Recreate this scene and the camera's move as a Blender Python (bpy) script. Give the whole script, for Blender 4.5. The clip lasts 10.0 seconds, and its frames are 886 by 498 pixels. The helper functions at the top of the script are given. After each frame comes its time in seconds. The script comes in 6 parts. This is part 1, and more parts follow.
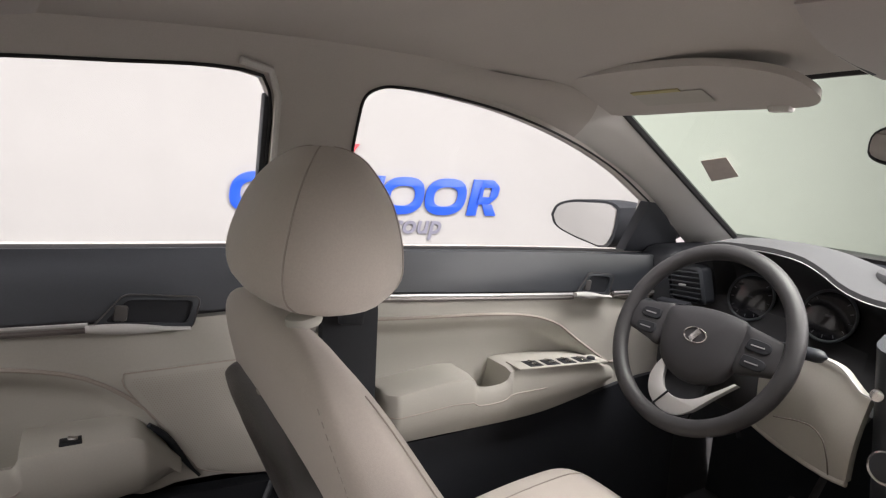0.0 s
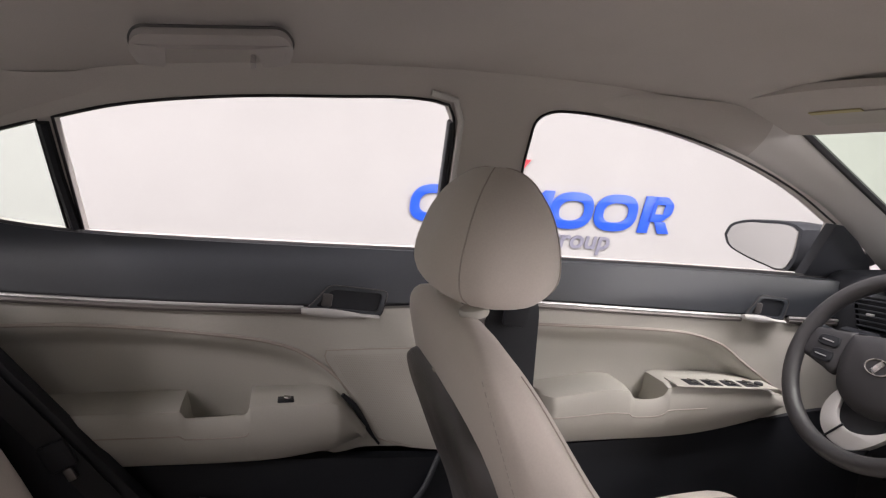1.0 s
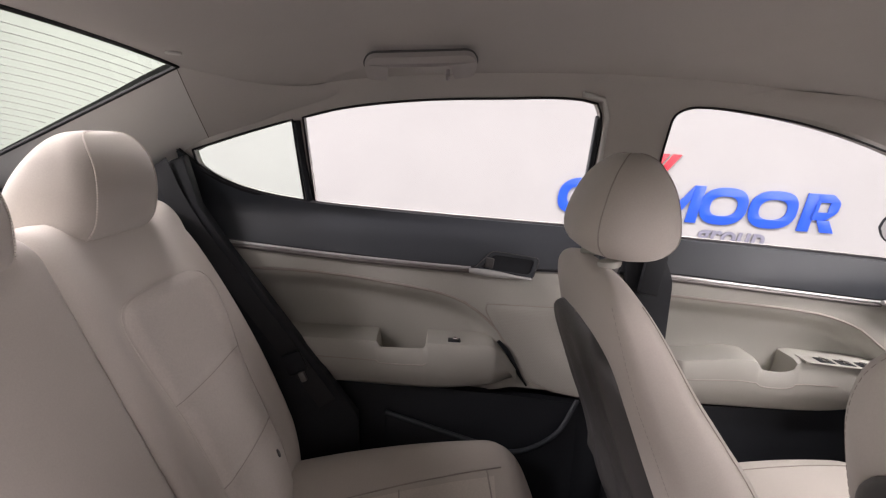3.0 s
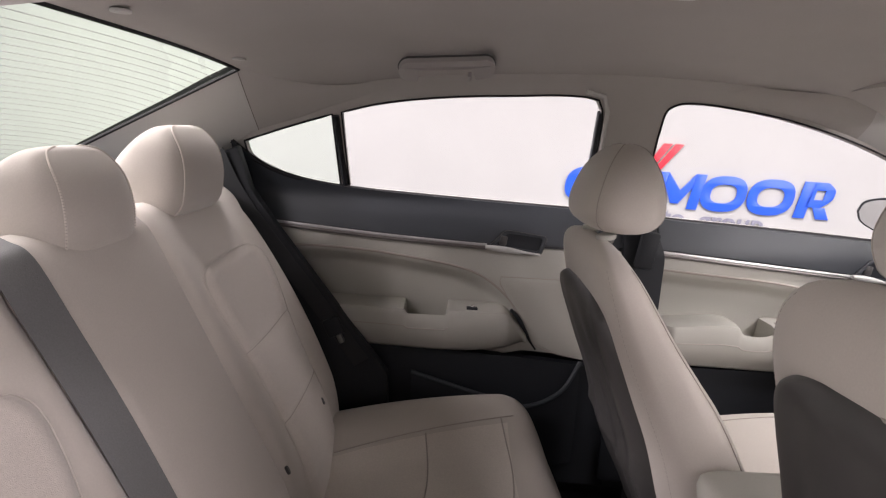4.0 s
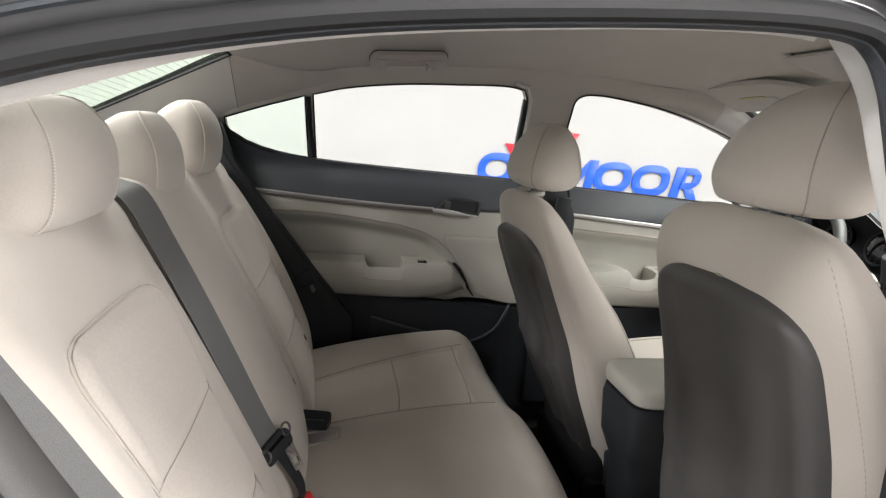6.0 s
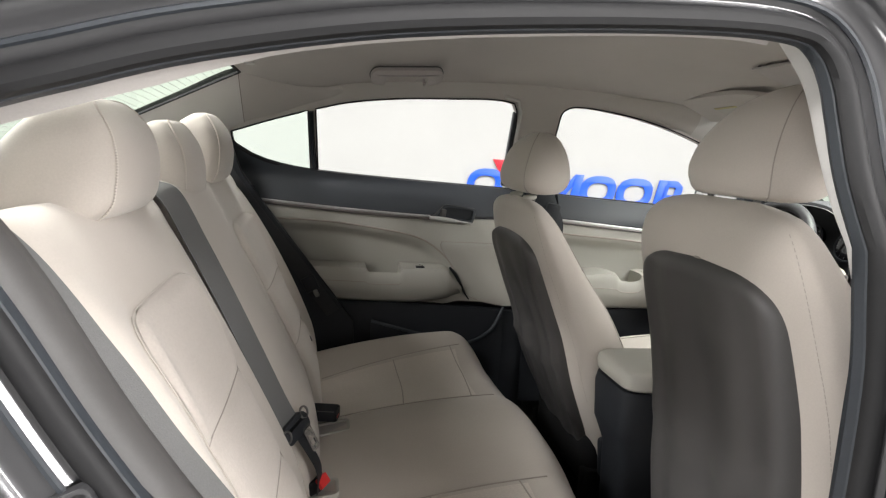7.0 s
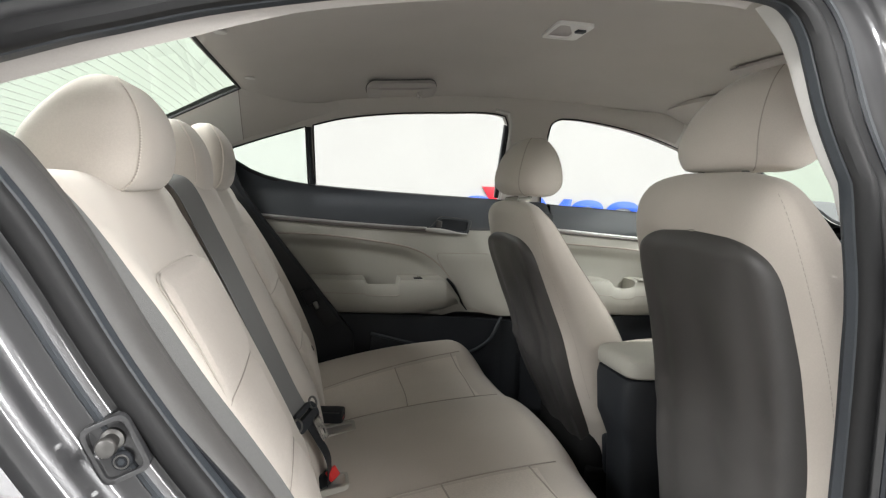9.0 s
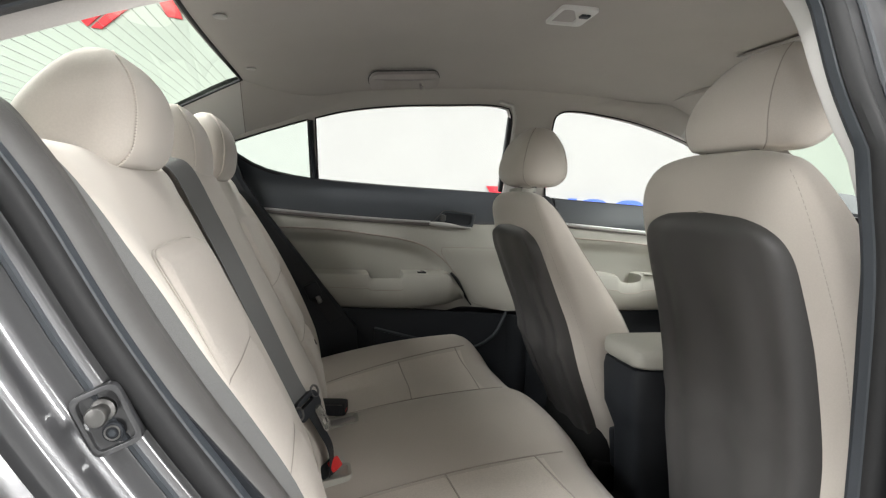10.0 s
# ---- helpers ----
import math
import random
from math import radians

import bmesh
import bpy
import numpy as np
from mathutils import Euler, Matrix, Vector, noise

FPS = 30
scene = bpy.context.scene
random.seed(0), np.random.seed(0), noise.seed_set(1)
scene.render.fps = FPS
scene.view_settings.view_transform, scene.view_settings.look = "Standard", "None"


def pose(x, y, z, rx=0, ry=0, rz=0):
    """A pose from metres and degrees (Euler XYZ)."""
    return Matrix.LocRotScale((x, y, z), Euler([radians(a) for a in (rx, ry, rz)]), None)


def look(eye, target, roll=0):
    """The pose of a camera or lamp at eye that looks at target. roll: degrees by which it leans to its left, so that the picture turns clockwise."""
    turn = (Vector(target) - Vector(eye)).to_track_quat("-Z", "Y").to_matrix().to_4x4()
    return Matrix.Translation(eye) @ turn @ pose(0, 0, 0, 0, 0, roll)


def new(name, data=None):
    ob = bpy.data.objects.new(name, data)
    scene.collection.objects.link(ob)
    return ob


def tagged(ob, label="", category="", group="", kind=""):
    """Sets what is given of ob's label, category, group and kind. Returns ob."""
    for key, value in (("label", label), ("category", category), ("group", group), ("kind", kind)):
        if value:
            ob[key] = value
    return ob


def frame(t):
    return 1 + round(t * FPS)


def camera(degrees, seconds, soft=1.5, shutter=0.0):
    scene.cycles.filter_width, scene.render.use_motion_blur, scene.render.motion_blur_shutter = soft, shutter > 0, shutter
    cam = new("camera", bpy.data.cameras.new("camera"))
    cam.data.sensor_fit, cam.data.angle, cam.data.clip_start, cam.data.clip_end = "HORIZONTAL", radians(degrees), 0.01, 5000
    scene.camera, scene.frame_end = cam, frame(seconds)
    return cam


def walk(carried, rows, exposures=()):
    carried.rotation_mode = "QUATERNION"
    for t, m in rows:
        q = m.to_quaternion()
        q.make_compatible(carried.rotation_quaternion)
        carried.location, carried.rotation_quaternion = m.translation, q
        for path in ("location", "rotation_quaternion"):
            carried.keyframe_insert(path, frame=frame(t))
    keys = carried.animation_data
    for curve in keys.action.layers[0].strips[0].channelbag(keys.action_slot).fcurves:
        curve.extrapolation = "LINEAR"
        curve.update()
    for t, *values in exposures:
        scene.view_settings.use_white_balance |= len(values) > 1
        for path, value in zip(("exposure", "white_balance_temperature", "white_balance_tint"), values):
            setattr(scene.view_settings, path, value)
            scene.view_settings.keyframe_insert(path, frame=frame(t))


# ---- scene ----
from mathutils.geometry import tessellate_polygon

cam = camera(73.1, 10.0, 1.25)
PATH = [
    (0, (-0.013, -0.277, 1.162), (1.01, 1.407, 0.82), 3.4),
    (0.5, (-0.023, -0.331, 1.161), (0.766, 1.479, 0.841), 3.6),
    (1, (-0.051, -0.379, 1.173), (0.46, 1.526, 0.842), 3.5),
    (1.5, (-0.06, -0.437, 1.173), (0.235, 1.513, 0.845), 3.0),
    (2, (-0.073, -0.491, 1.167), (0.085, 1.476, 0.838), 2.9),
    (2.5, (-0.097, -0.551, 1.16), (-0.017, 1.417, 0.813), 3.2),
    (4, (-0.145, -0.83, 1.167), (-0.129, 1.128, 0.764), 3.4),
    (4.5, (-0.2, -0.916, 1.169), (-0.129, 1.039, 0.751), 3.9),
    (5, (-0.274, -1.004, 1.166), (-0.076, 0.94, 0.739), 4.3),
    (5.5, (-0.299, -1.08, 1.148), (0.0, 0.852, 0.727), 4.6),
    (7, (-0.369, -1.245, 1.094), (0.025, 0.687, 0.76), 3.9),
    (7.5, (-0.384, -1.268, 1.073), (0.038, 0.668, 0.8), 3.4),
    (8, (-0.397, -1.279, 1.047), (0.045, 0.659, 0.825), 3.0),
    (8.5, (-0.401, -1.286, 1.017), (0.037, 0.654, 0.812), 2.7),
    (9, (-0.402, -1.287, 0.994), (0.027, 0.657, 0.799), 2.3),
    (9.5, (-0.4, -1.282, 0.973), (0.02, 0.664, 0.784), 2.1),
    (10, (-0.395, -1.272, 0.955), (0.019, 0.677, 0.776), 2.0),
]
EXPOSURES = [(0.0, 0.34, 6650, 19), (1.0, 0.30, 6640, 23), (2.5, 0.31, 6620, 24), (4.5, 0.41, 6550, 23), (5.5, 0.49, 6530, 13), (7.0, 0.49, 6500, 11), (10.0, 0.50, 6430, 8)]
walk(cam, [(t, look(eye, target, roll)) for t, eye, target, roll in PATH], EXPOSURES)

# ---- the booth's light ----
world = bpy.data.worlds.new("world")
scene.world = world
world.use_nodes = True
world.node_tree.nodes["Background"].inputs[0].default_value = (1.0, 0.98, 0.96, 1)
world.node_tree.nodes["Background"].inputs[1].default_value = 0.05
TURN_ROOM = -11.31          # the booth stands at an angle to the car
ROOM = pose(0, 0, 0, 0, 0, TURN_ROOM)
FLOOR_Z, CEIL_Z = -0.08, 3.2
LAMPS = [(0.9, 0.2, 4.0, 0.7, 250), (0.6, -1.35, 1.6, 0.4, 40), (-2.6, -2.4, 1.5, 0.6, 110), (3.6, -2.4, 1.5, 0.6, 125), (-3.3, 0.2, 0.6, 3.0, 195)]     # assumed ceiling panels, never in view: along, across, length, width, watts
WALL_PANELS = [(ROOM @ pose(4.3, -4.94, 2.3, 90, 0, 0), 1.6, 0.8, 120),      # unseen upright panels, added to fit the cabin's light: place, length, height, watts
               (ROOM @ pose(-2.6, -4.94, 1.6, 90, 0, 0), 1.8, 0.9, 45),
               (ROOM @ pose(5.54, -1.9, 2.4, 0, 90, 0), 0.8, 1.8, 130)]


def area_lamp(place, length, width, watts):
    data = bpy.data.lights.new("assumed_booth_light", "AREA")
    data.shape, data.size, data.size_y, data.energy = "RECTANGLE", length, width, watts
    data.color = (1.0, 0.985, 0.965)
    ob = new("assumed_booth_light", data)
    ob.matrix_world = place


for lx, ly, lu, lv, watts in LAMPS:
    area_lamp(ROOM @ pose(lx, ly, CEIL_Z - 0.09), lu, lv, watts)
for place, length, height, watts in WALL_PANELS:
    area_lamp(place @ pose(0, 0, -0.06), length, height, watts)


# ---- materials ----
def material(name, colour, rough=0.6, metal=0.0, grain=0.0, grain_scale=300.0, bump=0.0, bump_scale=800.0, stain=0.0, coat=0.0, sheen=0.0, pattern="NOISE", shine=0.5):
    m = bpy.data.materials.new(name)
    m.use_nodes = True
    nodes, links = m.node_tree.nodes, m.node_tree.links
    b = nodes["Principled BSDF"]
    b.inputs["Base Color"].default_value = (*colour, 1)
    b.inputs["Roughness"].default_value = rough
    b.inputs["Metallic"].default_value = metal
    b.inputs["Specular IOR Level"].default_value = shine
    b.inputs["Coat Weight"].default_value = coat
    b.inputs["Coat Roughness"].default_value = 0.06
    b.inputs["Sheen Weight"].default_value = sheen
    coord = nodes.new("ShaderNodeTexCoord")
    if grain or stain:
        fine = nodes.new("ShaderNodeTexNoise")
        fine.inputs["Scale"].default_value = grain_scale
        fine.inputs["Detail"].default_value = 4
        wide = nodes.new("ShaderNodeTexNoise")
        wide.inputs["Scale"].default_value = 5.0
        wide.inputs["Detail"].default_value = 3
        links.new(coord.outputs["Object"], fine.inputs["Vector"])
        links.new(coord.outputs["Object"], wide.inputs["Vector"])
        a = nodes.new("ShaderNodeMapRange")
        a.inputs["To Min"].default_value, a.inputs["To Max"].default_value = 1 - grain, 1 + grain
        c = nodes.new("ShaderNodeMapRange")
        c.inputs["From Min"].default_value, c.inputs["From Max"].default_value = 0.3, 0.7
        c.inputs["To Min"].default_value, c.inputs["To Max"].default_value = 1 - stain, 1 + stain * 0.4
        links.new(fine.outputs[0], a.inputs[0])
        links.new(wide.outputs[0], c.inputs[0])
        mul = nodes.new("ShaderNodeMath")
        mul.operation = "MULTIPLY"
        links.new(a.outputs[0], mul.inputs[0])
        links.new(c.outputs[0], mul.inputs[1])
        tint = nodes.new("ShaderNodeVectorMath")
        tint.operation = "SCALE"
        tint.inputs[0].default_value = colour
        links.new(mul.outputs[0], tint.inputs["Scale"])
        links.new(tint.outputs[0], b.inputs["Base Color"])
        rr = nodes.new("ShaderNodeMapRange")
        rr.inputs["To Min"].default_value, rr.inputs["To Max"].default_value = max(rough - 0.08, 0.02), min(rough + 0.08, 1)
        links.new(wide.outputs[0], rr.inputs[0])
        links.new(rr.outputs[0], b.inputs["Roughness"])
    if bump:
        if pattern == "WEAVE":
            t1 = nodes.new("ShaderNodeTexVoronoi")
            t1.inputs["Scale"].default_value = bump_scale
        else:
            t1 = nodes.new("ShaderNodeTexNoise")
            t1.inputs["Scale"].default_value = bump_scale
            t1.inputs["Detail"].default_value = 3
        links.new(coord.outputs["Object"], t1.inputs["Vector"])
        bp = nodes.new("ShaderNodeBump")
        bp.inputs["Strength"].default_value = bump
        bp.inputs["Distance"].default_value = 0.001
        links.new(t1.outputs[0], bp.inputs["Height"])
        links.new(bp.outputs[0], b.inputs["Normal"])
    return m


def glass_material(name, tint):
    m = bpy.data.materials.new(name)
    m.use_nodes = True
    nodes, links = m.node_tree.nodes, m.node_tree.links
    nodes.remove(nodes["Principled BSDF"])
    clear, gloss = nodes.new("ShaderNodeBsdfTransparent"), nodes.new("ShaderNodeBsdfGlossy")
    clear.inputs[0].default_value = (*tint, 1)
    gloss.inputs["Roughness"].default_value = 0.02
    facing, mix = nodes.new("ShaderNodeLayerWeight"), nodes.new("ShaderNodeMixShader")
    facing.inputs[0].default_value = 0.5
    steep, gain = nodes.new("ShaderNodeMath"), nodes.new("ShaderNodeMath")
    steep.operation, gain.operation = "POWER", "MULTIPLY_ADD"
    steep.inputs[1].default_value = 5.0
    gain.inputs[1].default_value, gain.inputs[2].default_value = 0.6, 0.012
    links.new(facing.outputs["Facing"], steep.inputs[0])
    links.new(steep.outputs[0], gain.inputs[0])
    links.new(gain.outputs[0], mix.inputs[0])
    links.new(clear.outputs[0], mix.inputs[1])
    links.new(gloss.outputs[0], mix.inputs[2])
    links.new(mix.outputs[0], nodes["Material Output"].inputs[0])
    return m


def glow_material(name, colour, strength):
    m = bpy.data.materials.new(name)
    m.use_nodes = True
    b = m.node_tree.nodes["Principled BSDF"]
    b.inputs["Emission Color"].default_value = (*colour, 1)
    b.inputs["Emission Strength"].default_value = strength
    return m


FABRIC = material("seat_cloth", (0.50, 0.455, 0.41), 0.92, grain=0.08, grain_scale=420, bump=0.25, bump_scale=1500, stain=0.06, sheen=0.25, pattern="WEAVE")
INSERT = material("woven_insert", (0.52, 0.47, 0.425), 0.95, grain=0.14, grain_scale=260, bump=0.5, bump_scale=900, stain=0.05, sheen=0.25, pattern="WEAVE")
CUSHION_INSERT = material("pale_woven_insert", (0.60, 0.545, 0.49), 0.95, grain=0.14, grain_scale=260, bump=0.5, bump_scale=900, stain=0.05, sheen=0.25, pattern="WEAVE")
LINER = material("headliner_cloth", (0.48, 0.452, 0.43), 0.97, grain=0.07, grain_scale=500, bump=0.25, bump_scale=900, stain=0.05)
PILLAR = material("pillar_plastic", (0.58, 0.568, 0.55), 0.75, grain=0.05, grain_scale=500, bump=0.2, bump_scale=1200, stain=0.03)
VINYL = material("beige_vinyl", (0.415, 0.405, 0.365), 0.62, grain=0.05, grain_scale=350, bump=0.25, bump_scale=1100, stain=0.04)
BLACK = material("black_plastic", (0.019, 0.021, 0.025), 0.55, grain=0.15, grain_scale=350, bump=0.3, bump_scale=1200, stain=0.1, shine=0.25)
CHARCOAL = material("charcoal_plastic", (0.029, 0.034, 0.041), 0.5, grain=0.12, grain_scale=350, bump=0.3, bump_scale=1300, stain=0.1, shine=0.5)
SHELL = material("seat_shell_plastic", (0.072, 0.069, 0.068), 0.40, grain=0.1, grain_scale=350, bump=0.35, bump_scale=1300, stain=0.1, shine=0.4)
RUBBER = material("rubber_seal", (0.018, 0.018, 0.019), 0.6, grain=0.1, stain=0.1, shine=0.25)
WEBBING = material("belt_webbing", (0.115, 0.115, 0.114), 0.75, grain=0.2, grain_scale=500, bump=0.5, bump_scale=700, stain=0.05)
# the same webbing with the far belt's shade put into its colour
SHADED_WEBBING = material("shaded_belt_webbing", (0.022, 0.023, 0.026), 0.75, grain=0.2, grain_scale=500, bump=0.5, bump_scale=700, stain=0.05)
CHROME = material("satin_chrome", (0.75, 0.74, 0.73), 0.22, metal=1.0, grain=0.03, stain=0.05)
SATIN = material("satin_silver_paint", (0.55, 0.55, 0.55), 0.38, metal=0.7, grain=0.03, stain=0.04)
SILVER = material("silver_painted_plastic", (0.58, 0.58, 0.57), 0.34, metal=0.25, grain=0.03, stain=0.04, coat=0.3)
BRONZE = material("dark_bronze_trim", (0.17, 0.155, 0.150), 0.42, metal=0.4, grain=0.03, stain=0.04)
STEEL = material("bare_steel", (0.20, 0.195, 0.19), 0.42, metal=1.0, grain=0.08, grain_scale=200, stain=0.1)
PAINT = material("dark_grey_metallic_paint", (0.068, 0.068, 0.072), 0.30, metal=0.5, grain=0.12, grain_scale=1500, stain=0.04, coat=1.0)
CARPET = material("black_carpet", (0.012, 0.012, 0.013), 0.98, grain=0.4, grain_scale=400, bump=0.8, bump_scale=600, stain=0.2, shine=0.25)
SEAM = material("seam_thread", (0.36, 0.325, 0.29), 0.9, grain=0.1)
DARK_SEAM = material("dark_seam_gap", (0.13, 0.115, 0.10), 0.9, grain=0.1)
THREAD = material("pale_thread", (0.60, 0.55, 0.50), 0.85, grain=0.1)
DASH = material("grey_dash_top", (0.062, 0.064, 0.067), 0.85, grain=0.08, grain_scale=350, bump=0.35, bump_scale=900, stain=0.05, shine=0.25)
DASH_FACE = material("dark_dash_face", (0.026, 0.027, 0.030), 0.7, grain=0.06, grain_scale=350, bump=0.2, bump_scale=900, stain=0.05, shine=0.35)
WHEEL_LEATHER = material("wheel_leather", (0.036, 0.036, 0.038), 0.48, grain=0.06, grain_scale=500, bump=0.3, bump_scale=1400, stain=0.08)
AIRBAG_COVER = material("airbag_cover_vinyl", (0.030, 0.030, 0.033), 0.62, grain=0.06, grain_scale=500, bump=0.25, bump_scale=1200, stain=0.05)
GLASS = glass_material("clear_glass", (0.90, 0.91, 0.90))
GREEN_GLASS = glass_material("green_tinted_glass", (0.73, 0.85, 0.73))
QUARTER_GLASS = glass_material("pale_green_glass", (0.865, 0.91, 0.875))
MIRROR = material("mirror_silver", (0.9, 0.9, 0.9), 0.02, metal=1.0)
WALL = material("white_wall_paint", (0.39, 0.386, 0.382), 0.6, grain=0.01, grain_scale=12, bump=0.02, bump_scale=60, stain=0.03)
# for the unseen right wall: greyed so less light bounces into the car
DIMMED_WALL = material("dimmed_wall_grey", (0.28, 0.28, 0.277), 0.6, grain=0.04, grain_scale=60, bump=0.1, bump_scale=150, stain=0.05)
GRIP = material("grip_plastic", (0.43, 0.402, 0.392), 0.6, grain=0.05, grain_scale=500, bump=0.2, bump_scale=1200, stain=0.03)
FLOOR = material("grey_epoxy_floor", (0.30, 0.30, 0.297), 0.3, grain=0.03, grain_scale=40, stain=0.06)
RED = material("red_acrylic", (0.62, 0.012, 0.03), 0.35, stain=0.03, grain=0.02)
RED_PLASTIC = material("red_button_plastic", (0.65, 0.03, 0.03), 0.4, stain=0.03, grain=0.02)
BLUE = material("blue_acrylic", (0.015, 0.09, 0.62), 0.35, stain=0.03, grain=0.02)
GREY_SIGN = material("grey_acrylic", (0.20, 0.20, 0.26), 0.4, stain=0.03, grain=0.02)
WHITE_PLASTIC = material("white_plastic", (0.75, 0.74, 0.72), 0.4, grain=0.02, stain=0.03)
STICKER = material("tan_sticker", (0.46, 0.40, 0.36), 0.6, grain=0.1, grain_scale=90, stain=0.15)
GREY_LINE = material("grey_printed_line", (0.20, 0.20, 0.19), 0.6, grain=0.05)
LABEL = material("pale_label", (0.40, 0.385, 0.35), 0.5, grain=0.05, stain=0.05)
YELLOW = material("yellow_label", (0.42, 0.37, 0.18), 0.5, grain=0.05, stain=0.05)
PANEL_GLOW = glow_material("assumed_panel_diffuser", (1.0, 0.98, 0.95), 6.0)
WALL_GLOW = glow_material("added_panel_diffuser", (1.0, 0.98, 0.95), 1.2)
SCREEN = material("dark_dial_glass", (0.008, 0.008, 0.01), 0.12, grain=0.05, stain=0.1)
DIAL = material("dial_print", (0.10, 0.105, 0.115), 0.5, grain=0.05)
YELLOW_TAG = material("yellow_tag", (0.7, 0.6, 0.1), 0.5, grain=0.05)
PEDAL = material("pedal_rubber", (0.05, 0.05, 0.05), 0.6, grain=0.1)


# ---- building helpers ----
def thing(name, label, category, group="", kind="", at=(0, 0, 0)):
    ob = new(name)
    ob.location = at
    ob.empty_display_size = 0.05
    return tagged(ob, label, category, group, kind)


def mesh_of(bm, mat, sharp=38.0):
    me = bpy.data.meshes.new("mesh")
    bmesh.ops.recalc_face_normals(bm, faces=bm.faces)
    bm.to_mesh(me)
    bm.free()
    me.materials.append(mat)
    me.polygons.foreach_set("use_smooth", [True] * len(me.polygons))
    me.set_sharp_from_angle(angle=radians(sharp))
    return me


def part(name, bm, mat, parent, label="", sharp=38.0):
    ob = new(name, mesh_of(bm, mat, sharp))
    if parent is not None:
        ob.parent = parent
        base = parent
        at = Vector((0, 0, 0))
        while base is not None:
            at += base.location
            base = base.parent
        ob.location = -at
    return tagged(ob, label)


def solid(name, bm, mat, label, category, kind="", group="", sharp=38.0):
    return tagged(new(name, mesh_of(bm, mat, sharp)), label, category, group, kind)


def curve(points, n):
    """n + 1 points on a smooth line through the given ones."""
    p = [Vector(q) for q in points]
    p = [2 * p[0] - p[1]] + p + [2 * p[-1] - p[-2]]
    spans = len(p) - 3
    out = []
    for i in range(n + 1):
        f = i / n * spans
        k = min(int(f), spans - 1)
        t = f - k
        a, b, c, d = p[k:k + 4]
        out.append(0.5 * (2 * b + (c - a) * t + (2 * a - 5 * b + 4 * c - d) * t * t + (3 * b - a - 3 * c + d) * t ** 3))
    return out


def at_x(points, x):
    """Reads a table of (key, value...) at key x."""
    if x <= points[0][0]:
        return points[0][1:]
    for a, b in zip(points, points[1:]):
        if x <= b[0]:
            t = (x - a[0]) / (b[0] - a[0])
            return tuple(u + (v - u) * t for u, v in zip(a[1:], b[1:]))
    return points[-1][1:]


def smooth_at(points, x):
    """The same, with a cubic through the table."""
    keys = [q[0] for q in points]
    if x <= keys[0] or x >= keys[-1]:
        return at_x(points, x)
    k = max(i for i, q in enumerate(keys) if q <= x)
    k = min(k, len(points) - 2)
    out = []
    for j in range(1, len(points[0])):
        def slope(i):
            lo, hi = max(i - 1, 0), min(i + 1, len(points) - 1)
            return (points[hi][j] - points[lo][j]) / (keys[hi] - keys[lo])
        h = keys[k + 1] - keys[k]
        t = (x - keys[k]) / h
        a, b, ma, mb = points[k][j], points[k + 1][j], slope(k) * h, slope(k + 1) * h
        out.append((2 * t ** 3 - 3 * t * t + 1) * a + (t ** 3 - 2 * t * t + t) * ma + (3 * t * t - 2 * t ** 3) * b + (t ** 3 - t * t) * mb)
    return tuple(out)


def loft(rings, closed=True, caps=True, bm=None):
    bm = bm or bmesh.new()
    rows = [[bm.verts.new(p) for p in ring] for ring in rings]
    n = len(rows[0])
    for a, b in zip(rows, rows[1:]):
        for i in range(n if closed else n - 1):
            j = (i + 1) % n
            bm.faces.new((a[i], a[j], b[j], b[i]))
    if caps and closed:
        bm.faces.new(rows[0][::-1])
        bm.faces.new(rows[-1])
    return bm


def tube(points, radius, n=8, bm=None, flat=1.0):
    """A round bar along the points; flat squeezes it along its second axis."""
    pts = [Vector(p) for p in points]
    rings = []
    side = None
    for i, p in enumerate(pts):
        d = (pts[min(i + 1, len(pts) - 1)] - pts[max(i - 1, 0)]).normalized()
        if side is None:
            side = d.cross(Vector((0, 0, 1)) if abs(d.z) < 0.9 else Vector((1, 0, 0))).normalized()
        else:
            side = (side - d * side.dot(d)).normalized()
        up = d.cross(side)
        r = radius(i / (len(pts) - 1)) if callable(radius) else radius
        rings.append([p + side * math.cos(2 * math.pi * k / n) * r + up * math.sin(2 * math.pi * k / n) * r * flat for k in range(n)])
    return loft(rings, bm=bm)


def ribbon(points, width_dir, width, thick, bm=None, ends=None):
    """A flat strap along the points."""
    pts = [Vector(p) for p in points]
    w = Vector(width_dir).normalized()
    rings = []
    for i, p in enumerate(pts):
        d = (pts[min(i + 1, len(pts) - 1)] - pts[max(i - 1, 0)]).normalized()
        n = d.cross(w).normalized()
        rings.append([p + w * width / 2 + n * thick / 2, p - w * width / 2 + n * thick / 2, p - w * width / 2 - n * thick / 2, p + w * width / 2 - n * thick / 2])
    return loft(rings, bm=bm)


def box(size, m=None, r=0.0, seg=2, bm=None):
    out = bmesh.new()
    bmesh.ops.create_cube(out, size=1.0, matrix=Matrix.Diagonal((*size, 1)))
    if r:
        bmesh.ops.bevel(out, geom=out.edges[:], offset=r, segments=seg, affect="EDGES", profile=0.5)
    if m is not None:
        bmesh.ops.transform(out, matrix=m, verts=out.verts)
    return join(bm, out) if bm else out


def join(bm, other):
    me = bpy.data.meshes.new("join")
    other.to_mesh(me)
    other.free()
    bm.from_mesh(me)
    bpy.data.meshes.remove(me)
    return bm


